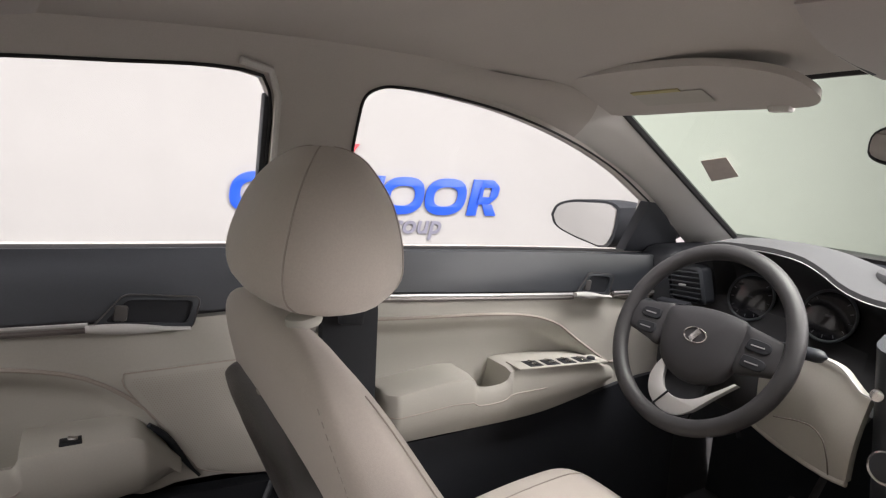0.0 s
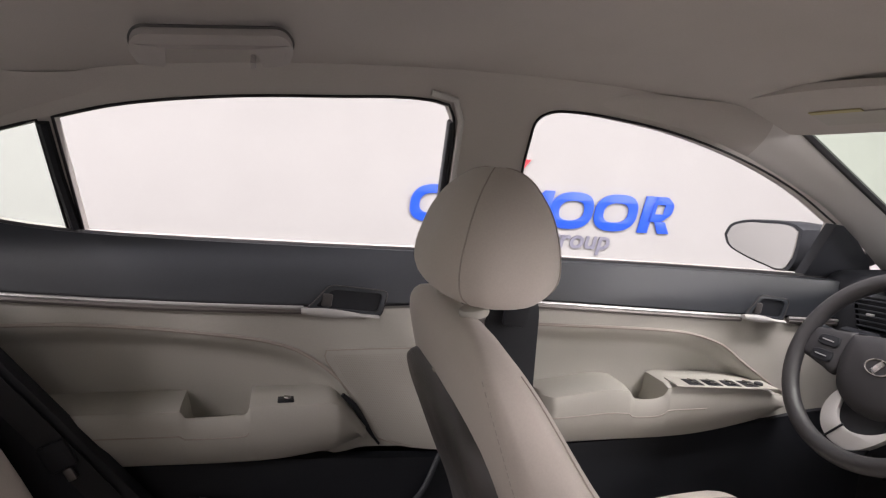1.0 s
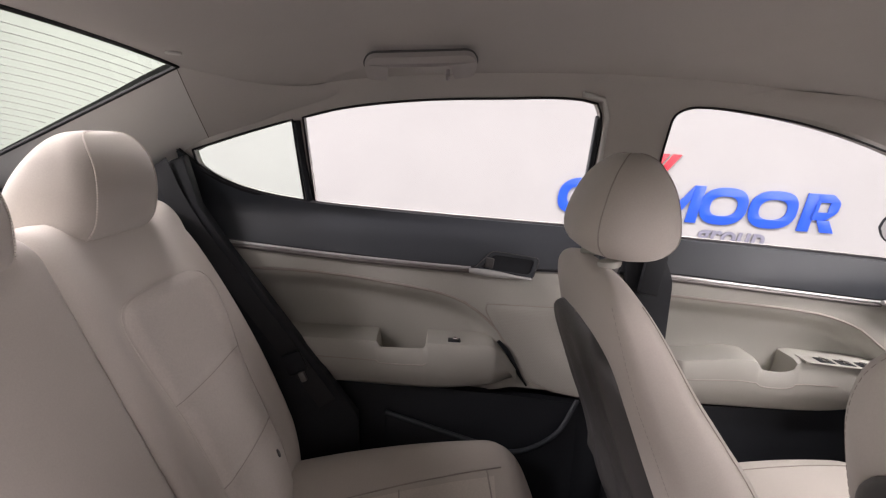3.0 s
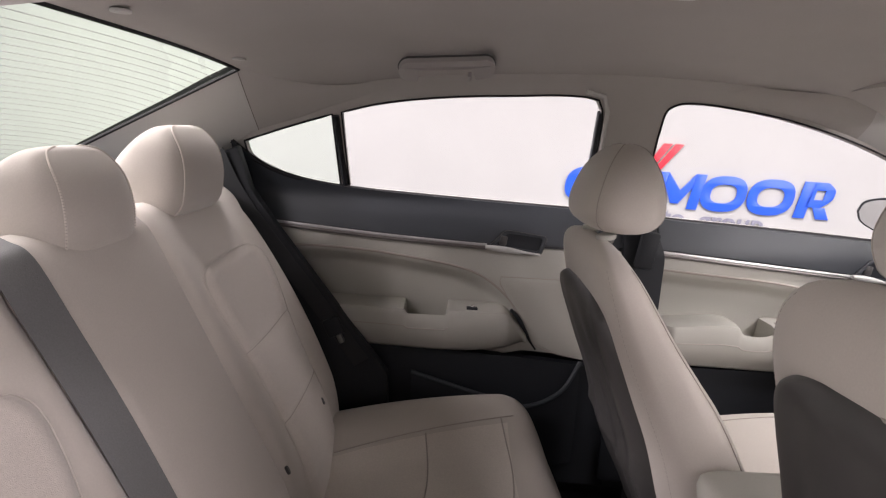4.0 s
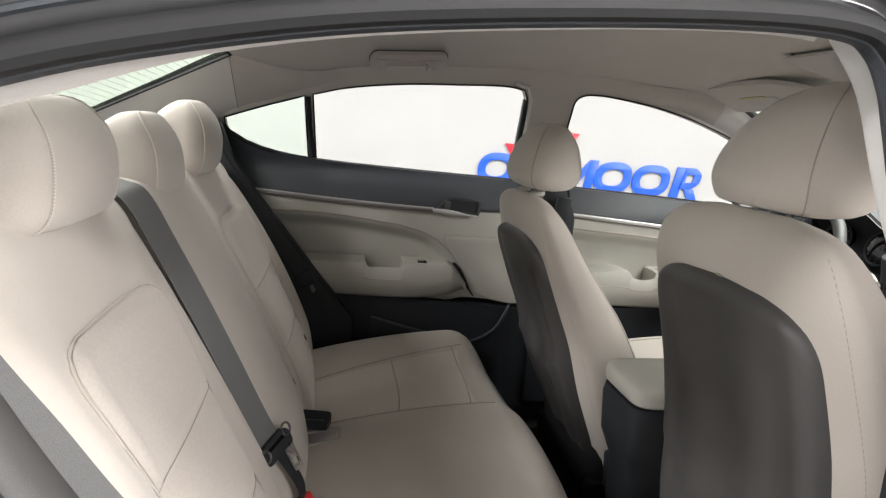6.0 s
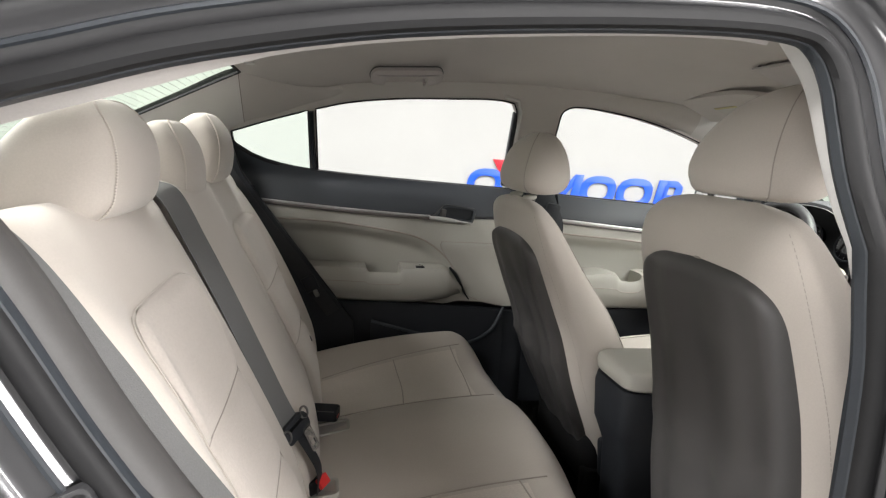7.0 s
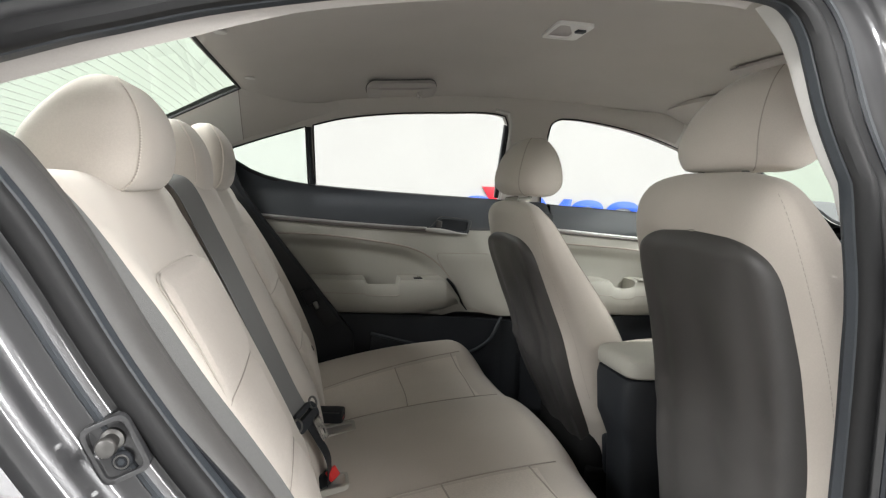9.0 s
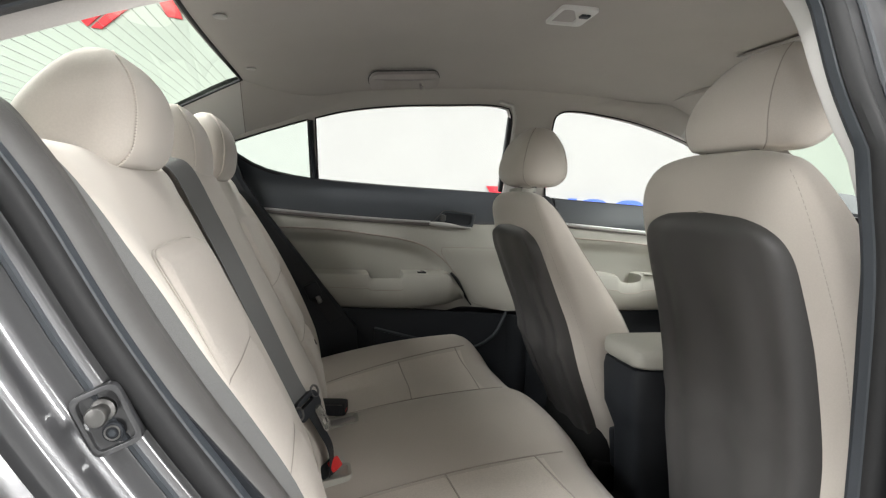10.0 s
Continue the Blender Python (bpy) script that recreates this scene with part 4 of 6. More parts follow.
# striker in its recess
S_AT = Matrix.Translation((-0.570, -0.722, 0.752)) @ pose(0, 0, 0, 90, 0, 0) @ pose(0, 0, 0, 0, 0, 24) @ Matrix.Diagonal((0.72, 0.72, 0.8, 1))
striker = part("striker_plate", plate(rounded([(-0.030, -0.040), (0.030, -0.040), (0.030, 0.040), (-0.030, 0.040)], 0.014), [rounded([(-0.024, -0.034), (0.024, -0.034), (0.024, 0.034), (-0.024, 0.034)], 0.012)], lambda u, v: S_AT @ Vector((u, v, 0.006)), S_AT.to_3x3() @ Vector((0, 0, -0.016)), 0.003), PAINT, body, "raised rim round the door striker")
part("striker_floor", plate(rounded([(-0.026, -0.036), (0.026, -0.036), (0.026, 0.036), (-0.026, 0.036)], 0.012), [], lambda u, v: S_AT @ Vector((u, v, -0.004)), S_AT.to_3x3() @ Vector((0, 0, -0.004))), PAINT, striker)
part("striker_pin", loft(blob([(S_AT @ Vector((0.0, 0.012, h)), S_AT.to_3x3() @ Vector((r, 0, 0)), S_AT.to_3x3() @ Vector((0, r, 0))) for h, r in ((-0.004, 0.015), (0.000, 0.014), (0.002, 0.0095), (0.016, 0.009), (0.018, 0.0125), (0.022, 0.013), (0.025, 0.011), (0.0265, 0.006))], 2, 24)), STEEL, striker, "bare steel striker pin")
part("screw", disc(0.0125, 0.008, S_AT @ pose(0.0, -0.017, 0.001), 24, 0.003), BLACK, striker, "dark torx screw")
part("screw_ring", ring_shape(0.0085, 0.0012, S_AT @ pose(0.0, -0.017, 0.0052), 24, 6), STEEL, striker)
part("screw_socket", disc(0.0045, 0.002, S_AT @ pose(0.0, -0.017, 0.0052), 6), CHARCOAL, striker)

# right centre pillar: pale upper and dark lower trim
B_EDGE = [(0.20, 0.262, 0.264), (0.62, 0.258, 0.260), (0.80, 0.252, 0.254), (0.936, 0.244, 0.246), (1.0, 0.222, 0.221), (1.047, 0.208, 0.206), (1.09, 0.203, 0.199), (1.13, 0.199, 0.196), (1.175, 0.196, 0.194), (1.205, 0.189, 0.188), (1.25, 0.165, 0.165)]


def pillar_trim(z0, z1, mat, label):
    def place(u, v):
        z = z0 + (z1 - z0) * u
        xr, xl = smooth_at(B_EDGE, z)
        yr = open_y(z, 0.2) + 0.034
        if v < 0.5:
            f = v / 0.5
            return Vector((xr + (xl - xr) * f + 0.010 * (1 - math.cos(max(0.0, f - 0.6) / 0.4 * math.pi / 2)), yr + 0.036 * math.sin(f * math.pi / 2), z))
        f = (v - 0.5) / 0.5
        return Vector((xl + 0.010 + (0.40 - xl) * f ** 1.5, yr + 0.036 + 0.020 * math.sin(f * math.pi / 2), z))
    part("centre_pillar_trim", grid(place, 26, 20), mat, body, label, sharp=60)


part("pillar_seal_cover", doorway_strip([(0.0, -0.006), (0.010, -0.018), (0.026, -0.028), (0.044, -0.036)], 0, 40), RUBBER, body)
pillar_trim(0.94, 1.25, PILLAR, "pale beige centre pillar trim")
pillar_trim(0.20, 0.937, CHARCOAL, "dark grey lower centre pillar trim")
part("outer_pillar", plate([(0.235, 0.94), (0.40, 0.94), (0.385, 1.29), (0.24, 1.27)], [], lambda u, v: Vector((u, -glass_y(v) - 0.010, v)), (0, 0.02, 0)), PAINT, body)
part("roof_rail", doorway_strip(pressed([(0.085, 0.060), (0.10, 0.066), (0.112, 0.078), (0.13, 0.084), (0.17, 0.076), (0.21, 0.05), (0.24, 0.0)], 32), 26, 96), PAINT, body, "dark grey painted roof rail", sharp=60)
lip_steps = [i for i, p in enumerate(DOOR_PATH) if p.z > 1.075 and p.x < 0.13]


def right_roof_side(u, v):
    """From the seal down to a soft lower edge, then up to the roof."""
    p, out = doorway_frame(lip_steps[round(u * (len(lip_steps) - 1))])
    hang = 0.004 + 0.003 * min(1.0, max(0.0, (0.05 - p.x) / 0.5)) + 0.009 * min(1.0, max(0.0, (-0.42 - p.x) / 0.10))
    q = p + out * 0.004
    start = Vector((q.x, open_y(q.z, q.x) + 0.010, q.z))
    q = p - out * hang
    low = Vector((q.x, open_y(q.z, q.x) + 0.036, q.z))
    x = max(p.x, -0.66) - 0.02 * u
    ye, ze = at_x(sorted(C_UPPER), x) if x < -0.15 else at_x(ROOF_EDGE, x)
    if v < 0.3:
        f = v / 0.3
        return start.lerp(low, math.sin(f * math.pi / 2)) + Vector((0, 0, 0.002 * math.sin(f * math.pi)))
    f = (v - 0.3) / 0.7
    return low.lerp(Vector((x, 0.006 - ye, ze - 0.002)), f) + Vector((0, 0.010, -0.002)) * math.sin(math.pi * f)


part("roof_side_trim", grid(right_roof_side, len(lip_steps) - 1, 20), LINER, body, "grey cloth roof side trim")
# closed front right door
right_door = thing("front_door", "closed front passenger door with grey paint and clear window", "car door", at=(0.8, -0.8, 0.2))
part("window_frame", plate([(0.36, 0.93), (1.40, 0.88), (1.42, 0.93), (1.24, 1.07), (1.06, 1.165), (0.88, 1.235), (0.62, 1.295), (0.36, 1.30)], [FRONT_WIN], lambda u, v: Vector((u, -glass_y(v) - 0.006, v)), (0, 0.03, 0)), CHARCOAL, right_door)
pane = part("glass", plate(FRONT_WIN, [], lambda u, v: Vector((u, -glass_y(v), v)), (0, -0.004, 0)), GLASS, right_door)
pane.visible_shadow = False
part("door_panel", grid(lambda u, v: Vector((0.40 + 1.0 * u, -door_y(0, 0.18 + 0.75 * v), 0.18 + 0.75 * v)), 4, 12, (0, -0.03, 0)), VINYL, right_door)


# ---- front seats ----
# seatback by height: rear and front of its profile, half-width of the back and of the bolsters
BACK = [(0.24, 0.385, 0.50, 0.215), (0.34, 0.35, 0.52, 0.225), (0.42, 0.31, 0.53, 0.238), (0.50, 0.275, 0.51, 0.246), (0.62, 0.238, 0.445, 0.250), (0.70, 0.205, 0.395, 0.250), (0.76, 0.182, 0.346, 0.248), (0.82, 0.160, 0.295, 0.245), (0.89, 0.143, 0.243, 0.232), (0.926, 0.137, 0.217, 0.215), (0.947, 0.138, 0.200, 0.190), (0.961, 0.145, 0.189, 0.160), (0.969, 0.153, 0.180, 0.120), (0.973, 0.162, 0.172, 0.080)]
PASSENGER_BACK = [(0.30, 0.345, 0.50, 0.222), (0.40, 0.34, 0.555, 0.235), (0.50, 0.33, 0.57, 0.245), (0.59, 0.325, 0.55, 0.250), (0.73, 0.30, 0.495, 0.250), (0.79, 0.285, 0.455, 0.249), (0.85, 0.268, 0.41, 0.246), (0.93, 0.247, 0.36, 0.236), (0.98, 0.243, 0.325, 0.217), (1.01, 0.248, 0.31, 0.192), (1.028, 0.257, 0.302, 0.162), (1.038, 0.267, 0.292, 0.12), (1.043, 0.276, 0.284, 0.08)]
# headrests by height: rear, front, half-width
HEAD = [(0.987, 0.170, 0.232, 0.085), (0.991, 0.148, 0.256, 0.102), (1.002, 0.128, 0.275, 0.113), (1.02, 0.118, 0.287, 0.121), (1.045, 0.118, 0.288, 0.121), (1.07, 0.125, 0.284, 0.116), (1.10, 0.138, 0.275, 0.104), (1.125, 0.156, 0.261, 0.085), (1.142, 0.175, 0.248, 0.062), (1.151, 0.192, 0.233, 0.036), (1.153, 0.203, 0.223, 0.016)]
PASSENGER_HEAD = [(1.046, 0.285, 0.345, 0.095), (1.050, 0.270, 0.375, 0.112), (1.062, 0.259, 0.405, 0.122), (1.08, 0.251, 0.425, 0.127), (1.10, 0.250, 0.434, 0.126), (1.13, 0.259, 0.438, 0.118), (1.16, 0.277, 0.438, 0.104), (1.19, 0.304, 0.434, 0.084), (1.212, 0.334, 0.427, 0.062), (1.226, 0.362, 0.418, 0.040), (1.233, 0.382, 0.408, 0.022), (1.235, 0.391, 0.399, 0.01)]
N_BACK = 48


def back_ring(back, z, grow=0.0):
    r, f, w = smooth_at(back, z)
    half, mid = (f - r) / 2, (f + r) / 2
    hollow = 0.040 * min(1.0, max(0.0, (back[-1][0] - 0.077 - z) / 0.15)) * min(1.0, half / 0.08)
    ring = []
    for k in range(N_BACK):
        a = 2 * math.pi * k / N_BACK
        ca, sa = math.cos(a), math.sin(a)
        u = math.copysign(abs(ca) ** 0.62, ca)
        d = math.copysign(abs(sa) ** (0.75 if sa > 0 else 0.55), sa)
        x = mid + half * d
        if d > 0:
            x -= hollow * (1 - u * u) ** 1.5 * d
        wide = w if d < 0 else w * (1.0 + 0.04 * d)
        ring.append(Vector((x + grow * sa, u * (wide + grow), z)))
    return ring


def front_seat(name, label, cy, back, shell_top, head_table, dx, dz, cushion_dz):
    seat = thing(name, label, "car seat", "front seats", at=(0.4 + dx, cy, 0.13))
    m = Matrix.Translation((dx, cy, dz))

    def moved(bm):
        bmesh.ops.transform(bm, matrix=m, verts=bm.verts)
        return bm

    def set_back(bm):
        bmesh.ops.transform(bm, matrix=Matrix.Translation((0, cy, 0)), verts=bm.verts)
        return bm
    z_top = back[-1][0]
    zs = [0.28 + (z_top - 0.28) * (1 - (1 - i / 40) ** 1.5) for i in range(41)]
    part("seatback", set_back(loft([back_ring(back, z) for z in zs])), FABRIC, seat, "light greige cloth seatback", sharp=60)
    # plastic shell over the back: wraps a little round the sides
    sz = [0.25 + (shell_top - 0.25) * (1 - (1 - i / 40) ** 2.2) for i in range(41)]

    def shell_point(z, v):
        f = (z - 0.25) / (shell_top - 0.25)
        r, fr, w = smooth_at(back, z)
        lip = max(0.0, 1 - max(0.0, (f - 0.86) / 0.14) ** 3.2) ** (1 / 3.2) * 0.9 + 0.1
        u = math.copysign(abs(v) ** 0.8, v)
        half = w * (0.80 + 0.03 * (1 - f)) * lip
        wrap = (0.018 + 0.05 * (1 - f)) * max(0.0, (abs(u) - 0.82) / 0.18) ** 1.5
        hollow = (0.018 * math.exp(-(u / 0.30) ** 2) + 0.008 * math.exp(-((abs(u) - 0.62) / 0.14) ** 2)) * min(1.0, (1 - f) / 0.25)
        ridge = 0.012 * math.exp(-((z - shell_top + 0.38 - 0.06 * abs(u)) / 0.012) ** 2) * (1 if abs(u) < 0.9 else 0)
        edge = 1 - max(0.0, (abs(u) - 0.9) / 0.1) ** 2
        top = 1 - max(0.0, (f - 0.94) / 0.06) ** 2
        return Vector((r + wrap - 0.016 * edge * top + (hollow - 0.006) * 0.8 * min(1, f * 4) * top - ridge * 0.6 + 0.008 * u * u, u * half, z))
    part("back_shell", set_back(grid(lambda p, q: shell_point(sz[round(p * 40)], q * 2 - 1), 40, 40, (0.012, 0, 0))), SHELL, seat, "dark moulded plastic seatback shell", sharp=60)
    part("shell_piping", set_back(tube([shell_point(sz[i], -1) for i in range(0, 41)] + [shell_point(sz[40], -1 + 2 * j / 20) for j in range(1, 20)] + [shell_point(sz[i], 1) for i in range(40, -1, -1)], 0.0022, 6)), SEAM, seat)
    for side in (-1, 1):
        k = 20 if side < 0 else 4
        line_pts = [back_ring(back, z, 0.0012)[k] for z in zs[4:36]]
        part("side_seam", set_back(tube(line_pts, 0.0008, 5)), SEAM, seat)
        k2 = 28 if side < 0 else 44
        part("side_stitching", set_back(stitches([back_ring(back, z_top - 0.517 + 0.0085 * i, -0.0002)[k2] for i in range(58)], 0.006, 0.0006)), SEAM, seat, "thread stitching along the seam")
    # headrest
    rings = []
    low, high = head_table[0][0], head_table[-1][0]
    for i in range(35):
        f = i / 34
        z = low + (high - low) * (f * f * 2.2 if f < 0.15 else 0.0495 + (1 - 0.0495) * (1 - (1 - (f - 0.15) / 0.85) ** 1.5))
        r, f, w = smooth_at(head_table, z)
        rings.append(blob([(Vector(((r + f) / 2, 0, z)), Vector((0, w, 0)), Vector(((f - r) / 2, 0, 0)))], 2.6, 36)[0])
    head = part("headrest", set_back(loft(rings)), FABRIC, seat, "egg-shaped greige cloth headrest", sharp=60)
    for k in (5, 13, 22, 32):
        pts = []
        for ring in rings:
            c = sum(ring, Vector()) / len(ring)
            pts.append(ring[k] + (ring[k] - c).normalized() * 0.0006)
        part("headrest_seam", set_back(tube(pts, 0.0010, 5)), SEAM, head)
    for y in (-0.058, 0.058):
        post = part("headrest_post", moved(tube([(0.172, y, 0.93), (0.200, y, 1.010)], 0.006, 10)), STEEL, seat, "chromed headrest post")
        if not dx:
            part("post_guide", moved(disc(0.019, 0.012, pose(0.176, y, 0.978, 0, -10, 0) @ pose(0, 0, -0.001), 20, 0.004)), VINYL, post, "beige plastic post guide")
    # cushion
    cz = cushion_dz
    cush = []
    for i in range(29):
        f = i / 28
        x = 0.42 + 0.49 * f
        end = math.sqrt(max(0.0, 1 - max(0.0, (f - 0.80) / 0.20) ** 2))
        top = 0.45 + 0.062 * math.sin(f * math.pi * 0.58)
        ring = []
        for k in range(40):
            a = 2 * math.pi * k / 40
            ca, sa = math.cos(a), math.sin(a)
            u = math.copysign(abs(ca) ** 0.6, ca)
            v = math.copysign(abs(sa) ** 0.6, sa)
            h = 0.085 * (0.25 + 0.75 * end)
            z = top - 0.085 + h * v + (0.028 * u * u * (1 - f * 0.5) if v > 0 else 0) * end
            ring.append(Vector((x, u * 0.255 * (0.9 + 0.1 * end), z + cz)))
        cush.append(ring)
    part("cushion", moved(loft(cush)), FABRIC, seat, "light greige cloth seat cushion", sharp=60)
    part("cushion_seam", moved(tube([cush[i][14] + Vector((0, 0, 0.001)) for i in range(4, 26)], 0.0014, 5)), SEAM, seat)
    part("cushion_seam", moved(tube([cush[i][6] + Vector((0, 0, 0.001)) for i in range(4, 26)], 0.0014, 5)), SEAM, seat)
    part("seat_base", moved(box((0.40, 0.40, 0.18), pose(0.55, 0, 0.27 + cz), 0.05, 4)), CARPET, seat, "black seat base trim")
    part("side_cover", moved(box((0.36, 0.03, 0.11), pose(0.54, -0.255, 0.335 + cz, 0, -6, 0), 0.012)), BLACK, seat)
    for y in (-0.19, 0.19):
        part("seat_rail", moved(box((0.42, 0.04, 0.14 + dz), pose(0.56, y, 0.18 - dz / 2), 0.01)), CARPET, seat)
    return seat


front_seat("driver_seat", "light greige cloth driver's seat with a black back shell", 0.36, BACK, 0.880, HEAD, 0.0, 0.0, 0.0)
front_seat("passenger_seat", "light greige cloth passenger seat with a dark back shell", -0.362, PASSENGER_BACK, 0.942, PASSENGER_HEAD, 0.106, 0.065, -0.03)


# ---- rear bench ----
bench = thing("rear_bench", "light greige cloth rear bench seat with three headrests", "car seat", at=(-0.3, 0, 0.2))
BACK_N = Vector((1, 0, 0.495)).normalized()      # the way the rear seatback faces
BACK_UP = Vector((-0.495, 0, 1)).normalized()


def back_place(y, s, out=0.0):
    """A place on the rear seatback's face, s metres up from the fold of the seat."""
    return Vector((-0.363, y, 0.42)) + BACK_UP * s + BACK_N * out


def pad_relief(y, s, y0, y1, edge):
    """Height of a cushioned section between y0 and y1."""
    t = (y - y0) / (y1 - y0)
    e = max(0.0, min(t, 1 - t)) * (y1 - y0)
    rise = math.sqrt(max(0.0, 1 - max(0.0, 1 - e / edge) ** 2))
    ends = math.sqrt(max(0.0, 1 - max(0.0, 1 - (0.67 - s) / 0.07) ** 2)) if s > 0.60 else 1.0
    return rise * ends * (1 - 0.55 * max(0.0, 1 - (s + 0.05) / 0.17) ** 1.5)


def outer_relief(y, s, y0, y1):
    base = 0.055 * pad_relief(y, s, y0, y1, 0.045)
    c = (y0 + y1) / 2
    t = abs(y - c) / ((y1 - y0) / 2)
    outside = (y - c) * c > 0
    wing = (0.028 if outside else 0.008) * max(0.0, min(1.0, (t - 0.48) / 0.30)) * math.sin(math.pi * min(1, max(0, (s + 0.02) / 0.60))) ** 0.7
    panel = insert_panel(y - c, s)
    dip = math.exp(-((s - 0.324) / 0.014) ** 2) + math.exp(-((s - 0.160) / 0.014) ** 2)
    return base + wing + (0.014 - 0.006 * dip) * panel


INSERT_HALF = [(0.0, 0.128), (0.16, 0.130), (0.26, 0.133), (0.33, 0.142), (0.40, 0.157), (0.455, 0.163), (0.480, 0.158), (0.497, 0.143), (0.507, 0.115), (0.512, 0.06)]


def insert_panel(dy, s):
    """1 inside the raised centre panel of an outer seat, 0 outside, soft at its edge."""
    half = at_x(INSERT_HALF, s)[0]
    d = min(half - abs(dy), 0.512 - s)
    t = max(0.0, min(1.0, d / 0.034 + 0.2))
    return t * t * (3 - 2 * t)


def bench_back(y0, y1, relief, mat, label, n=40):
    def place(u, v):
        y, s = y0 + (y1 - y0) * u, -0.05 + 0.72 * v
        return back_place(y, s, relief(y, s) - 0.055)
    return part("backrest", grid(place, n, 90, BACK_N * -0.10), mat, bench, label, sharp=70)


OUTER = (0.160, 0.632)
bench_back(*OUTER, lambda y, s: outer_relief(y, s, *OUTER), FABRIC, "greige cloth backrest section")
bench_back(-OUTER[1], -OUTER[0], lambda y, s: outer_relief(y, s, -OUTER[1], -OUTER[0]), FABRIC, "greige cloth backrest section")
mid_relief = lambda y, s: (0.074 + 0.010 * math.cos(y / 0.158 * math.pi / 2)) * pad_relief(y, s, -0.158, 0.158, 0.035)
bench_back(-0.158, 0.158, mid_relief, FABRIC, "greige cloth centre backrest section", 28)
for side in (1, -1):
    c = side * 0.396
    rel = (lambda y, s: outer_relief(y, s, *OUTER)) if side > 0 else (lambda y, s: outer_relief(y, s, -OUTER[1], -OUTER[0]))

    def bench_seam(pts):
        return [back_place(c + dy, s, rel(c + dy, s) - 0.0533) for dy, s in pts]
    edge_half = [(h, s) for s, h in INSERT_HALF[1:]]
    outline = [(-0.128, 0.02)] + [(-h, s) for h, s in edge_half] + edge_half[::-1] + [(0.128, 0.02)]
    smooth = [(p.x, p.y) for p in curve([(a, b, 0) for a, b in outline], 66)]
    def insert_place(u, v):
        s = 0.02 + 0.488 * u
        half = at_x(INSERT_HALF, s)[0] - 0.004
        dy = half * (2 * v - 1)
        return back_place(c + dy, s, rel(c + dy, s) - 0.0535)
    part("insert_panel", grid(insert_place, 90, 30), INSERT, bench, "woven greige seat insert", sharp=80)
    part("insert_seam", tube(bench_seam(smooth), 0.0009, 5), FABRIC, bench)
    for s0 in (0.326, 0.162):
        part("cross_seam", tube(bench_seam([(-0.138 + 0.276 * i / 14 if s0 > 0.2 else -0.128 + 0.256 * i / 14, s0 - 0.004 * math.sin(math.pi * i / 14)) for i in range(15)]), 0.0010, 5), SEAM, bench)


for dy, s in ((0.473, 0.102), (0.192, 0.102)):
    tag_at = back_place(dy, s, outer_relief(dy, s, *OUTER) - 0.053)
    part("anchor_tag", loft(blob([(tag_at + BACK_N * h, Vector((0, 0.0045 * k, 0)), BACK_UP * 0.009 * k) for h, k in ((-0.003, 1.0), (0.001, 1.0), (0.002, 0.8))], 3, 14)), SHELL, bench, "small dark child-seat anchor tag")


def bench_headrest(cy, w, bottom, top, label, flush=False):
    """A wedge-shaped rear headrest: its cushioned face leans over the backrest."""
    secs = []
    zs = [(0.985, -0.648, -0.768, 0.95), (0.990, -0.628, -0.775, 1.0), (1.007, -0.612, -0.779, 1.02), (1.035, -0.606, -0.778, 1.02), (1.059, -0.606, -0.767, 1.01), (1.081, -0.611, -0.750, 0.98), (1.101, -0.621, -0.729, 0.94), (1.116, -0.634, -0.710, 0.87), (1.126, -0.645, -0.694, 0.76), (1.132, -0.654, -0.682, 0.58), (1.134, -0.661, -0.673, 0.30)]
    scale = (top - bottom) / 0.149
    for i in range(35):
        f = i / 34
        z = 0.985 + 0.149 * (f * f * 2.2 if f < 0.15 else 0.0495 + (1 - 0.0495) * (1 - (1 - (f - 0.15) / 0.85) ** 1.5))
        fr, r, k = smooth_at(zs, z)
        if flush and z < 1.02:
            fr = -0.600
            k = 1.0
        secs.append((Vector(((fr + r) / 2, cy, bottom + (z - 0.985) * scale)), Vector((0, w * k, 0)), Vector(((fr - r) / 2, 0, 0))))
    rings = blob(secs, 3.5, 44)
    ob = part("headrest", loft(rings), FABRIC, bench, label, sharp=60)
    for k in (6, 16):
        pts = [ring[k] + (ring[k] - sum(ring, Vector()) / len(ring)).normalized() * 0.0012 for ring in rings]
        dense = curve(pts, 60)
        part("stitching", stitches(dense, 0.006, 0.0016), THREAD, ob, "pale thread stitching")
        part("seam", tube([p - (p - pts[0]).normalized() * 0.0 for p in curve([q for q in pts], 40)], 0.0008, 5), SEAM, ob)


bench_headrest(0.366, 0.120, 0.968, 1.138, "greige cloth outer headrest")
bench_headrest(-0.358, 0.117, 0.974, 1.127, "greige cloth outer headrest")
bench_headrest(0.0, 0.106, 0.925, 1.110, "greige cloth centre headrest", True)


def cushion_top(x, y):
    f = (x + 0.40) / 0.53
    z = 0.388 + 0.150 * f - 0.066 * f * f
    a = abs(y)
    if a > 0.19:
        t = max(0.0, min(1.0, (a - 0.36 - 0.05 * f) / 0.20))
        z += -0.014 + 0.062 * t * t * (3 - 2 * t) - 0.008 * math.sin(math.pi * min(1.0, (a - 0.19) / 0.22))
    else:
        z += 0.010 * math.cos(y / 0.19 * math.pi / 2) - 0.012 * (a / 0.19) ** 4
    return z


